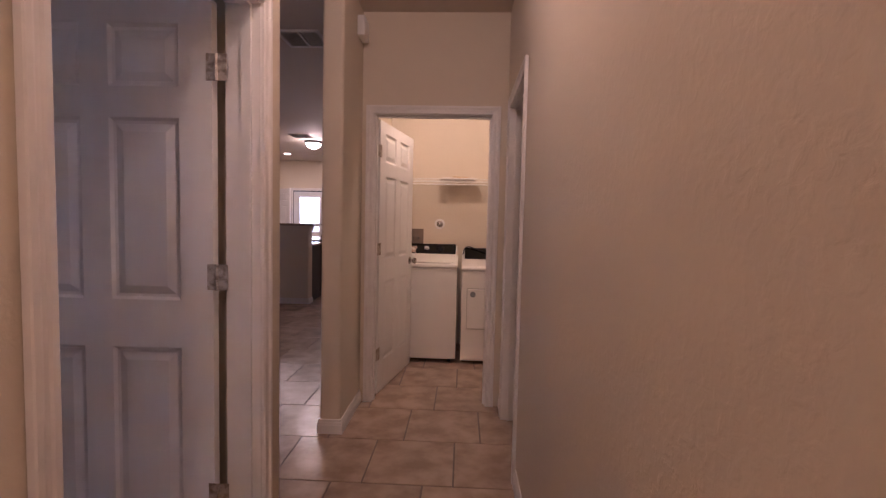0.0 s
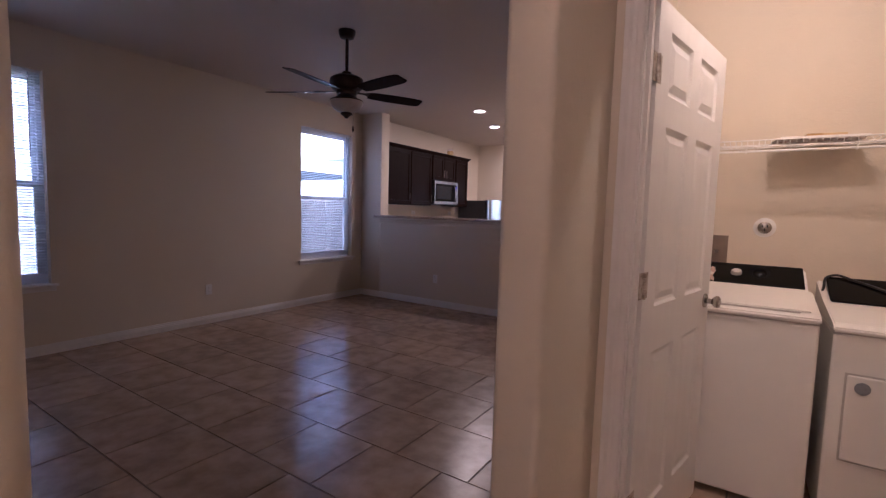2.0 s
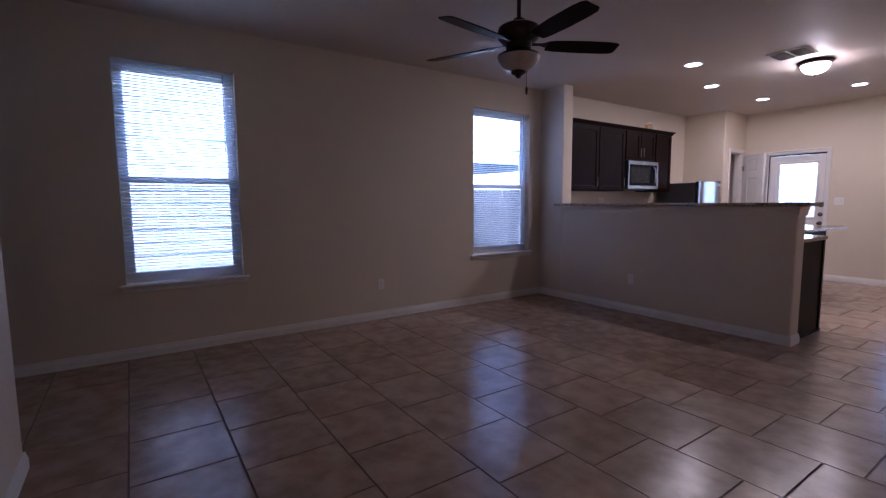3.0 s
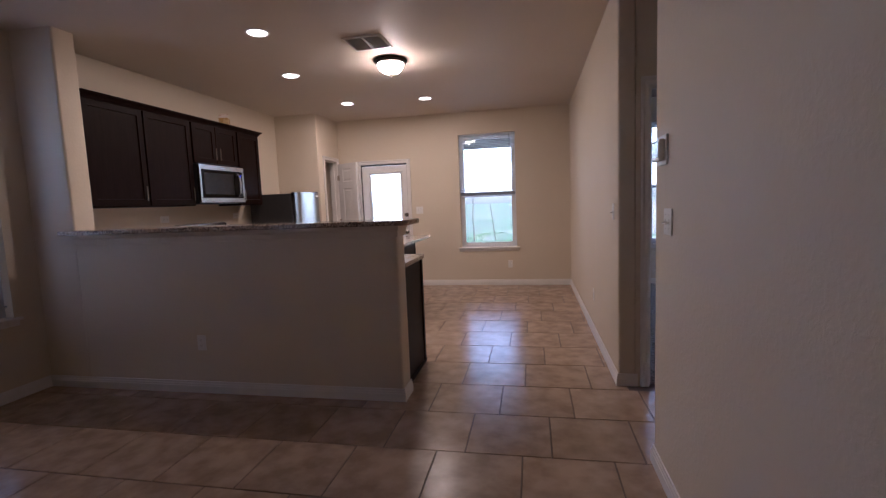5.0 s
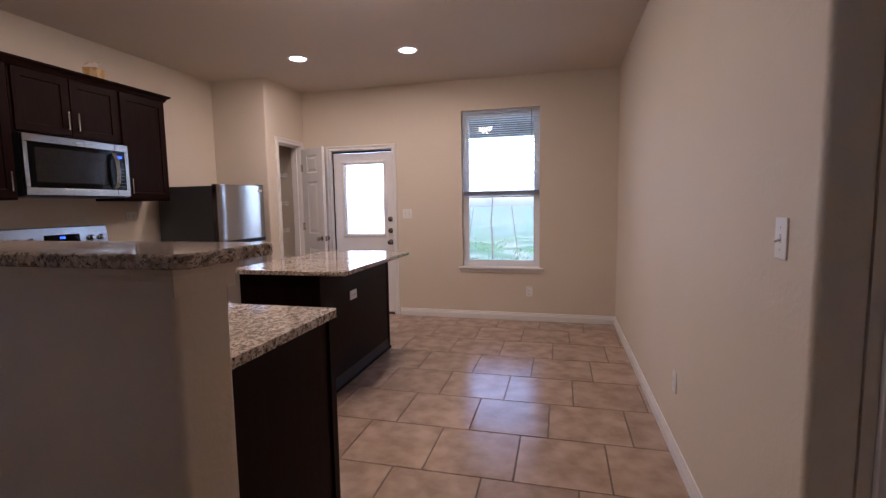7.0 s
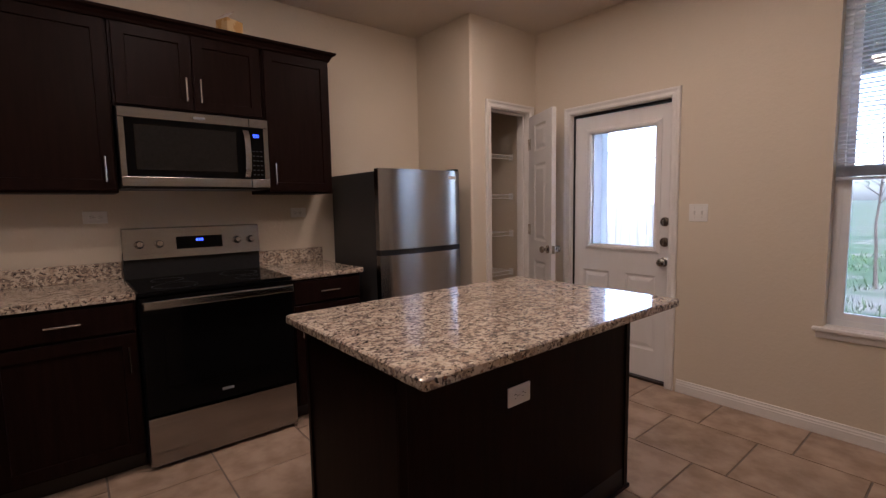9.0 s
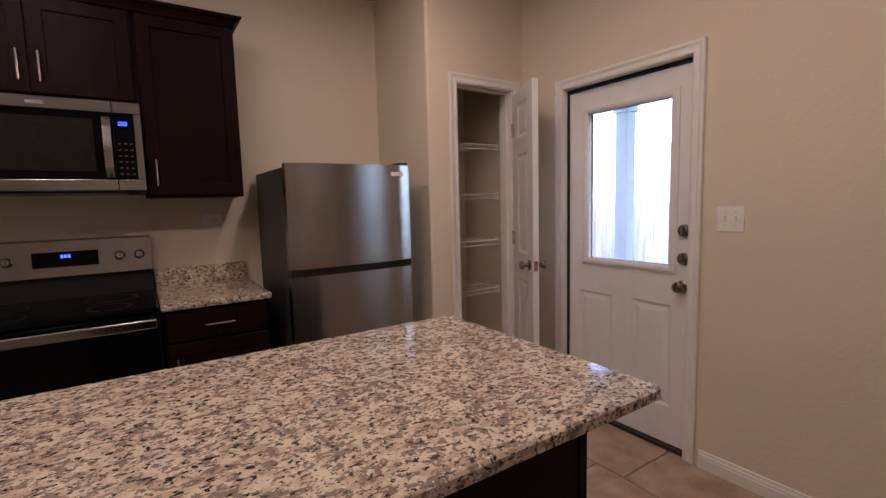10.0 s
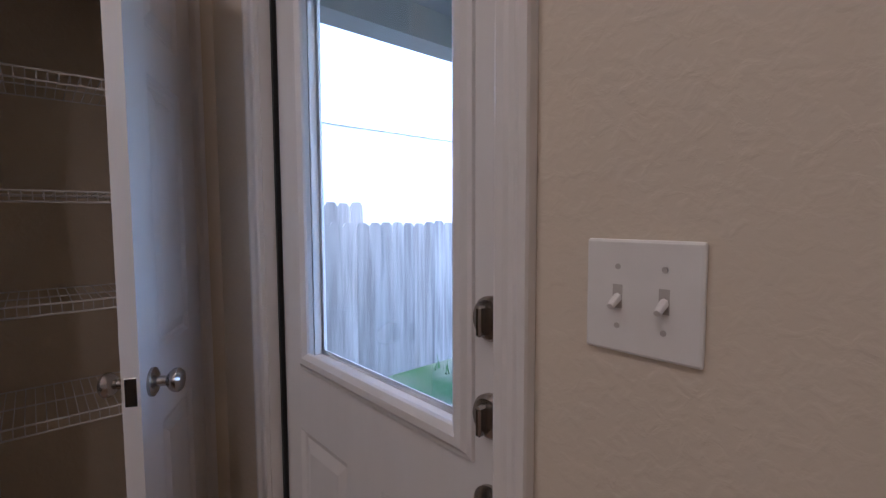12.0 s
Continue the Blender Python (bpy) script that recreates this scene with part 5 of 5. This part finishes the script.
DX0, DX1, DF = 1.704, 2.395, 4.54
dm = thing("clothes_dryer", "white front-load dryer with a black top console", "dryer")
part("cabinet", box(B(), DX0, DX1, DF, 5.19, 0.03, 0.868, 0.012, 3), ENAMEL, dm)
# Grey strip in place of the shadow under the dryer's deck.
part("deck_seam", box(B(), DX0 + 0.004, DX1 - 0.004, DF - 0.001, 5.185, 0.866, 0.874), PLASTIC_SHADE, dm, "thin shadow gap under the top deck")
part("top_deck", side_prism([(DF - 0.010, 0.873), (DF - 0.010, 0.890), (DF + 0.018, 0.908), (4.90, 0.948), (5.19, 1.015), (5.19, 0.873)], DX0 - 0.002, DX1 + 0.002, 0.005), ENAMEL, dm)
cs = part("console", side_prism([(4.885, 0.948), (4.893, 0.956), (5.120, 1.046), (5.180, 1.040), (5.180, 1.012)], DX0 + 0.025, DX1 - 0.025, 0.004), BLACKGLASS, dm, "black control console")
part("dial", lathe(B(), [(0.026, 0), (0.026, 0.016), (0.021, 0.022)], 24, pose(2.06, 5.0, 0.998, 21)), PLASTIC_SHADE, cs, "silver dial", True)
d = part("door", box(B(), DX0 + 0.055, DX1 - 0.055, DF - 0.014, DF - 0.001, 0.335, 0.700, 0.006, 2), ENAMEL, dm, "square white drum door")
part("door_seam", box(B(), DX0 + 0.048, DX1 - 0.048, DF - 0.0025, DF - 0.0005, 0.328, 0.707), PLASTIC_SHADE, dm)
part("emblem", lathe(B(), [(0.026, 0), (0.026, 0.003), (0.020, 0.004)], 20, pose(DX0 + 0.105, DF - 0.014, 0.652, 90)), PLASTIC_DARK, d, "round grey badge", True)
part("door_pull", box(B(), 2.02, 2.12, DF - 0.030, DF - 0.013, 0.632, 0.660, 0.004), ENAMEL, d)
cord = thing("power_cord", "black power cord lying over the dryer console", "cord")
cu = bpy.data.curves.new("cord", "CURVE")
cu.dimensions, cu.bevel_depth, cu.bevel_resolution = "3D", 0.006, 2
sp = cu.splines.new("BEZIER")
pts = [(DX0 + 0.006, 5.02, 0.985), (DX0 + 0.05, 5.12, 1.054), (1.84, 5.08, 1.038), (1.98, 4.98, 0.999), (2.14, 4.93, 0.979)]
sp.bezier_points.add(len(pts) - 1)
for b_, p in zip(sp.bezier_points, pts):
    b_.co, b_.handle_left_type, b_.handle_right_type = p, "AUTO", "AUTO"
cu.materials.append(BLACK)
o = new("cable", cu)
o.parent = cord
tw = thing("washcloth", "crumpled pinkish cloth on the washer lid", "cloth", pose(1.17, 4.99, 1.010, 23))
bm = B()
bmesh.ops.create_grid(bm, x_segments=14, y_segments=14, size=0.07)
for v in bm.verts:
    v.co.z = 0.018 + 0.022 * noise.noise(v.co * 28) + 0.012 * noise.noise(v.co * 60)
    v.co.x += 0.015 * noise.noise(v.co * 20 + Vector((5, 0, 0)))
bmesh.ops.solidify(bm, geom=bm.faces[:], thickness=0.003)
part("fabric", bm, PAPER, tw, smooth=True)


# ---- ceiling fixtures ----
for x, y in CANS:
    c = thing("recessed_light", "round white recessed ceiling light, switched on", "ceiling light", pose(x, y, H), "recessed lights")
    part("trim_ring", lathe(B(), [(0.095, 0.0), (0.095, -0.005), (0.088, -0.009), (0.076, -0.007), (0.072, -0.001)], 32), PLASTIC, c, smooth=True)
    part("lens", lathe(B(), [(0.072, -0.001), (0.070, -0.0045), (0.01, -0.005)], 32), LENS, c, "glowing frosted lens", True)

dl = thing("dome_light", "bronze flush-mount ceiling light with a glowing glass bowl", "ceiling light", pose(-1.09, 8.82, H))
part("canopy", lathe(B(), [(0.05, 0.0), (0.155, -0.002), (0.165, -0.012), (0.150, -0.034), (0.128, -0.044), (0.05, -0.044)], 36), BRONZE, dl, "dark bronze pan", True)
part("glass_bowl", lathe(B(), [(0.126, -0.044), (0.122, -0.066), (0.104, -0.096), (0.072, -0.120), (0.030, -0.134), (0.012, -0.136)], 36), FROST, dl, "frosted white glass bowl", True)
part("finial", lathe(B(), [(0.014, -0.134), (0.017, -0.142), (0.009, -0.150), (0.010, -0.160), (0.004, -0.166)], 16), BRONZE, dl, smooth=True)


def ceiling_vent(x, y, w, d, label):
    v = thing("ceiling_vent", label, "air vent", pose(x, y, H), "ceiling vents")
    # Flat sheet under the ceiling, painted dark like a shaded duct.
    part("duct", box(B(), -w / 2 + 0.025, w / 2 - 0.025, -d / 2 + 0.025, d / 2 - 0.025, -0.002, -0.0005), DARK, v, "near-black sheet standing in for the shaded duct opening")
    bm = B()
    for a in ((-w / 2, w / 2, -d / 2, -d / 2 + 0.03), (-w / 2, w / 2, d / 2 - 0.03, d / 2), (-w / 2, -w / 2 + 0.03, -d / 2 + 0.03, d / 2 - 0.03), (w / 2 - 0.03, w / 2, -d / 2 + 0.03, d / 2 - 0.03)):
        box(bm, *a, -0.011, -0.0005, 0.002)
    box(bm, -0.006, 0.006, -d / 2 + 0.03, d / 2 - 0.03, -0.012, -0.003)
    part("frame", bm, PLASTIC, v)
    n = int((d - 0.06) / 0.020)
    for half, tilt in ((-1, 40), (1, 40)):
        for k in range(n):
            bm = box(B(), -w / 4 + 0.020, w / 4 - 0.010, -0.009, 0.009, -0.0006, 0.0006)
            bmesh.ops.transform(bm, matrix=pose(half * w / 4, -d / 2 + 0.04 + 0.020 * k, -0.010, tilt), verts=bm.verts)
            part("louvre", bm, PLASTIC, v)
    return v


ceiling_vent(-1.13, 8.30, 0.34, 0.34, "white louvred ceiling air vent in the kitchen")
ceiling_vent(0.40, 4.05, 0.34, 0.34, "white louvred ceiling air vent in the living room")

# ceiling fan
fan = thing("ceiling_fan", "dark bronze five-blade ceiling fan with an unlit bowl light", "ceiling fan", pose(-1.40, 4.78, 0))
part("canopy", lathe(B(), [(0.03, 2.675), (0.055, 2.685), (0.066, 2.715), (0.068, 2.74)], 28), BRONZE, fan, smooth=True)
part("downrod", tube(B(), (0, 0, 2.40), (0, 0, 2.69), 0.013, 14), BRONZE, fan, smooth=True)
part("motor_housing", lathe(B(), [(0.02, 2.425), (0.035, 2.42), (0.045, 2.395), (0.095, 2.385), (0.130, 2.365), (0.137, 2.335), (0.130, 2.30), (0.105, 2.275), (0.085, 2.268), (0.080, 2.235), (0.04, 2.225)], 36), BRONZE, fan, "dark bronze motor housing", True)
for k in range(5):
    a = radians(63 + 72 * k)
    turn = Matrix.Rotation(a, 4, "Z")
    bm = B()
    out = []
    for x, hw in ((0.19, 0.050), (0.24, 0.060), (0.40, 0.068), (0.58, 0.066), (0.64, 0.060), (0.665, 0.045)):
        out.append((x, hw))
    pts = [(x, -h) for x, h in out] + [(x, h) for x, h in out[::-1]]
    prism(bm, pts, -0.003, 0.003)
    bmesh.ops.transform(bm, matrix=turn @ pose(0, 0, 2.262, -12, 0, 0), verts=bm.verts)
    bl = part("blade", bm, WOOD, fan, "dark walnut fan blade")
    bm = B()
    prism(bm, [(0.075, -0.014), (0.15, -0.012), (0.20, -0.038), (0.255, -0.040), (0.275, 0.0), (0.255, 0.040), (0.20, 0.038), (0.15, 0.012), (0.075, 0.014)], 0.0035, 0.0085)
    bmesh.ops.transform(bm, matrix=turn @ pose(0, 0, 2.262, -12, 0, 0), verts=bm.verts)
    part("blade_iron", bm, BRONZE, bl)
part("light_fitter", lathe(B(), [(0.05, 2.228), (0.085, 2.222), (0.10, 2.205), (0.132, 2.196), (0.136, 2.186)], 30), BRONZE, fan, smooth=True)
part("glass_bowl", lathe(B(), [(0.134, 2.188), (0.130, 2.165), (0.108, 2.130), (0.072, 2.108), (0.045, 2.098), (0.03, 2.096)], 32), FROST_OFF, fan, "unlit alabaster glass bowl", True)
part("finial", lathe(B(), [(0.045, 2.100), (0.048, 2.085), (0.022, 2.070), (0.012, 2.055)], 18), BRONZE, fan, smooth=True)
bm = tube(B(), (0.045, 0.03, 2.10), (0.045, 0.03, 1.99), 0.0012, 5)
lathe(bm, [(0.003, 1.995), (0.008, 1.985), (0.008, 1.955), (0.003, 1.945)], 10, pose(0.045, 0.03, 0))
part("pull_chain", bm, BRONZE, fan)

bf = thing("ceiling_fan", "white five-blade ceiling fan in the carpeted bedroom", "ceiling fan", pose(3.55, 9.9, 0))
part("downrod", tube(B(), (0, 0, 2.45), (0, 0, 2.74), 0.013, 12), PLASTIC, bf)
part("motor_housing", lathe(B(), [(0.03, 2.46), (0.11, 2.44), (0.12, 2.39), (0.07, 2.36), (0.06, 2.33)], 28), PLASTIC, bf, smooth=True)
for k in range(5):
    bm = prism(B(), [(0.10, -0.05), (0.6, -0.065), (0.64, 0), (0.6, 0.065), (0.10, 0.05)], -0.003, 0.003)
    bmesh.ops.transform(bm, matrix=Matrix.Rotation(radians(20 + 72 * k), 4, "Z") @ pose(0, 0, 2.39, 11), verts=bm.verts)
    part("blade", bm, PLASTIC, bf)


# ---- outside ----
GZ = -0.30
bm = B()
box(bm, -400, 400, -400, 400, GZ - 0.5, GZ)
structure("ground", bm, GRASS, "patchy green and bare lawn running to the horizon", "ground")
bm = B()
box(bm, -3.75, 0.6, YB + 0.152, 14.25, GZ, -0.06)
structure("patio", bm, CONCRETE, "grey concrete patio slab behind the house", "patio")
rf = thing("patio_roof", "covered patio roof with a brown painted ceiling", "roof", kind="structure")
part("soffit", box(B(), -3.78, 0.7, YB + 0.152, 14.05, 2.62, 2.72), PATIO_PAINT, rf)
bm = B()
box(bm, -3.82, -3.62, YB + 0.152, 14.05, 2.42, 2.62)
box(bm, -3.62, 0.7, 13.86, 14.05, 2.42, 2.62)
part("beam", bm, PATIO_PAINT, rf)
post = thing("patio_post", "square grey painted patio post", "post", pose(-3.74, 14.0, 0))
part("shaft", box(B(), -0.075, 0.075, -0.075, 0.075, -0.06, 2.42, 0.004), POSTPAINT, post)
bm = B()
box(bm, -0.095, 0.095, -0.095, 0.095, 2.28, 2.41, 0.004)
box(bm, -0.095, 0.095, -0.095, 0.095, -0.06, 0.09, 0.004)
part("collar", bm, POSTPAINT, post)

PICKETS = {}


def fence_run(label, p, q, top, n):
    """A dog-eared board fence from p to q."""
    f = thing("fence", label, "fence")
    p, q = Vector(p), Vector(q)
    d = (q - p) / n
    if not PICKETS:
        for k in range(4):
            w, h = 0.1385, 1.0
            bm = B()
            pts = [(-w / 2, 0), (w / 2, 0), (w / 2, 0.975), (w / 2 - 0.03, 1.0), (-w / 2 + 0.03, 1.0), (-w / 2, 0.975)]
            a = [bm.verts.new((x, -0.008, z)) for x, z in pts]
            b = [bm.verts.new((x, 0.008, z)) for x, z in pts]
            for i in range(6):
                bm.faces.new((a[i], a[(i + 1) % 6], b[(i + 1) % 6], b[i]))
            bm.faces.new(a[::-1])
            bm.faces.new(b)
            me = bpy.data.meshes.new("picket")
            bm.to_mesh(me)
            bm.free()
            me.materials.append(FENCE)
            PICKETS[k] = me
    yaw = math.degrees(math.atan2(d.y, d.x))
    rng = random.Random(int(abs(p.x * 10 + p.y * 7)))
    for i in range(n):
        c = p + d * (i + 0.5)
        ob = new("picket", PICKETS[i % 4])
        ob.parent = f
        h = top - GZ + rng.uniform(-0.012, 0.012)
        ob.matrix_basis = pose(c.x, c.y, GZ, rng.uniform(-0.4, 0.4), 0, yaw) @ Matrix.Diagonal((1, 1, h, 1))
    bm = B()
    nrm = Vector((-d.y, d.x)).normalized() * 0.045
    for z in (GZ + 0.3, top - 0.35):
        tube(bm, (p.x + nrm.x, p.y + nrm.y, z), (q.x + nrm.x, q.y + nrm.y, z), 0.035, 4)
    part("rail", bm, FENCE, f)
    return f


fence_run("tall weathered grey board fence along the side yard", (-5.15, 12.80), (-5.15, 25.9), 1.27, 94)
fence_run("weathered grey board fence beside the house", (-5.30, 5.6), (-5.30, 13.66), 1.47, 58)
fence_run("weathered board fence across the back yard", (0.5, 27.0), (16.0, 21.0), 1.15, 110)

nb = thing("neighbour_house", "pale siding house next door with a shingle roof", "house")
bm = B()
NX = -6.9
box(bm, NX - 8, NX, -6, 5.0, GZ, 4.1)
for k in range(23):
    z = GZ + 0.1 + k * 0.185
    v = [bm.verts.new(c) for c in ((NX + 0.004, -6, z + 0.18), (NX + 0.020, -6, z), (NX + 0.020, 5.0, z), (NX + 0.004, 5.0, z + 0.18), (NX + 0.002, -6, z), (NX + 0.002, 5.0, z))]
    bm.faces.new((v[0], v[1], v[2], v[3]))
    bm.faces.new((v[1], v[4], v[5], v[2]))
part("wall", bm, SIDING, nb)
bm = B()
v = [bm.verts.new(c) for c in ((NX + 0.45, -6.4, 4.0), (NX + 0.45, 5.4, 4.0), (NX - 4, 5.4, 6.0), (NX - 4, -6.4, 6.0), (NX + 0.45, -6.4, 4.12), (NX + 0.45, 5.4, 4.12), (NX - 4, 5.4, 6.12), (NX - 4, -6.4, 6.12))]
for f in ((3, 2, 1, 0), (4, 5, 6, 7), (0, 1, 5, 4), (1, 2, 6, 5), (3, 0, 4, 7)):
    bm.faces.new([v[i] for i in f])
part("roof", bm, SHINGLE, nb, "grey shingle roof")
NX = -8.8
nh = thing("neighbour_patio", "white-columned porch of the house next door", "house")
part("roof", box(B(), NX - 4, NX + 0.6, 9.2, 13.4, 2.28, 2.55), SHINGLE, nh, "low shingle porch roof")
part("fascia", box(B(), NX + 0.6, NX + 0.65, 9.2, 13.4, 2.25, 2.57), SIDING, nh)
for y in (9.5, 13.0):
    part("column", box(B(), NX + 0.3, NX + 0.5, y, y + 0.2, GZ, 2.28, 0.005), SIDING, nh)

far = thing("neighbour_house", "pale house beyond the side fence", "house")
part("wall", box(B(), -18, -9.6, 14.6, 31, GZ, 3.2), SIDING, far)
bm = B()
v = [bm.verts.new(c) for c in ((-9.55, 14.2, 3.15), (-9.55, 31.4, 3.15), (-13.8, 31.4, 5.2), (-13.8, 14.2, 5.2), (-18.4, 14.2, 3.1), (-18.4, 31.4, 3.1))]
for f in ((0, 1, 2, 3), (3, 2, 5, 4), (0, 3, 4), (1, 5, 2), (0, 4, 5, 1)):
    bm.faces.new([v[i] for i in f])
part("roof", bm, SIDING, far, "pale roof")

tree = thing("young_tree", "slender staked young tree on the lawn", "tree", pose(-1.65, 19.5, GZ))
bm = B()
rng = random.Random(4)
p = Vector((0, 0, 0))
for k in range(9):
    q = p + Vector((rng.uniform(-0.03, 0.03), rng.uniform(-0.03, 0.03), 0.38))
    tube(bm, p, q, 0.030 - 0.0027 * k, 8, 0.030 - 0.0027 * (k + 1))
    p = q
part("trunk", bm, BARK, tree, "thin grey trunk")
bm, lv = B(), B()
for k in range(26):
    z = rng.uniform(1.5, 3.4)
    a = rng.uniform(0, 6.28)
    L = rng.uniform(0.25, 0.6)
    e = Vector((L * math.cos(a), L * math.sin(a), z + L * 0.8))
    tube(bm, (0, 0, z), e, 0.006, 5, 0.002)
    for j in range(9):
        c = Vector((0, 0, z)).lerp(e, rng.uniform(0.4, 1.0)) + Vector((rng.uniform(-0.05, 0.05), rng.uniform(-0.05, 0.05), rng.uniform(-0.05, 0.05)))
        u, w = Vector((rng.uniform(-1, 1), rng.uniform(-1, 1), rng.uniform(-1, 1))).normalized() * 0.03, Vector((rng.uniform(-1, 1), rng.uniform(-1, 1), rng.uniform(-1, 1))).normalized() * 0.014
        lv.faces.new([lv.verts.new(c + s) for s in (u, w, -u, -w)])
part("limb", bm, BARK, tree)
part("crown", lv, GRASS, tree, "sparse small leaves")
for sx in (-0.75, 0.75):
    s = thing("tree_stake", "thin wooden tree stake leaning in the lawn", "stake", group="tree stakes")
    part("stake_post", tube(B(), (-1.65 + sx, 19.3, GZ), (-1.65 + sx * 0.72, 19.4, 1.3), 0.014, 8), BARK, s)

# grass tufts near the windows
bm = B()
rng = random.Random(9)
for k in range(9000):
    x, y = rng.uniform(-5, 4.5), 14.3 + 14 * rng.random() ** 1.4
    if noise.noise(Vector((x * 0.5, y * 0.5, 0))) < -0.12:
        continue
    a, h, w = rng.uniform(0, 6.28), rng.uniform(0.04, 0.16), rng.uniform(0.006, 0.016)
    dx, dy = math.cos(a) * w, math.sin(a) * w
    lx, ly = rng.uniform(-0.05, 0.05), rng.uniform(-0.05, 0.05)
    bm.faces.new([bm.verts.new(c) for c in ((x - dx, y - dy, GZ), (x + dx, y + dy, GZ), (x + lx, y + ly, GZ + h))])
BLADES = material("grass_blade", (0.04, 0.12, 0.03), 0.7, second=(0.09, 0.14, 0.05), scale=0.8, amount=1.0)
tagged(mesh_object("grass", bm, BLADES), "tufts of patchy green lawn grass", "grass", "", "stuff")


# ---- floor tiles, laid in a third offset ----
TP, TY0, TX0 = 0.458, 7.142, 0.005
TILES = {}


def tile_mesh(w, d):
    key = (round(w, 3), round(d, 3))
    if key not in TILES:
        bm = box(B(), -w / 2, w / 2, -d / 2, d / 2, -0.008, 0.0, 0.0)
        e = 0.0025
        tp = [v for v in bm.verts if v.co.z > -0.001]
        for v in tp:
            v.co.x -= math.copysign(e, v.co.x)
            v.co.y -= math.copysign(e, v.co.y)
        lower = [bm.verts.new((v.co.x + math.copysign(e, v.co.x), v.co.y + math.copysign(e, v.co.y), -0.002)) for v in tp]
        me = bpy.data.meshes.new("tile")
        bmesh.ops.delete(bm, geom=lower, context="VERTS")
        bmesh.ops.recalc_face_normals(bm, faces=bm.faces)
        bm.to_mesh(me)
        bm.free()
        me.materials.append(TILE)
        TILES[key] = me
    return TILES[key]


rest = B()
for j in range(-20, 11):
    y0, y1 = TY0 + j * TP, TY0 + (j + 1) * TP
    y0, y1 = max(y0, -1.6), min(y1, YB + 0.05)
    if y1 - y0 < 0.02:
        continue
    ym = (y0 + y1) / 2
    xmax = LX1 + 0.05 if ym < LYB else (2.6 if 6.5 < ym < BEDY + 0.04 else XE + 0.06)
    sh = TX0 + 0.1525 * (j % 3)
    for k in range(-10, 8):
        x0, x1 = max(sh + k * TP, XW - 0.02), min(sh + (k + 1) * TP, xmax)
        if x1 - x0 < 0.02:
            continue
        g = 0.0022
        w, d = x1 - x0 - 2 * g, y1 - y0 - 2 * g
        if ym < 0.0:
            box(rest, x0 + g, x1 - g, y0 + g, y1 - g, -0.008, 0.0)
            continue
        ob = new("tile", tile_mesh(w, d))
        ob.parent = floor
        ob.location = ((x0 + x1) / 2, ym, 0)
ob = part("tile_rest", rest, TILE, floor)
ob["kind"] = "stuff"
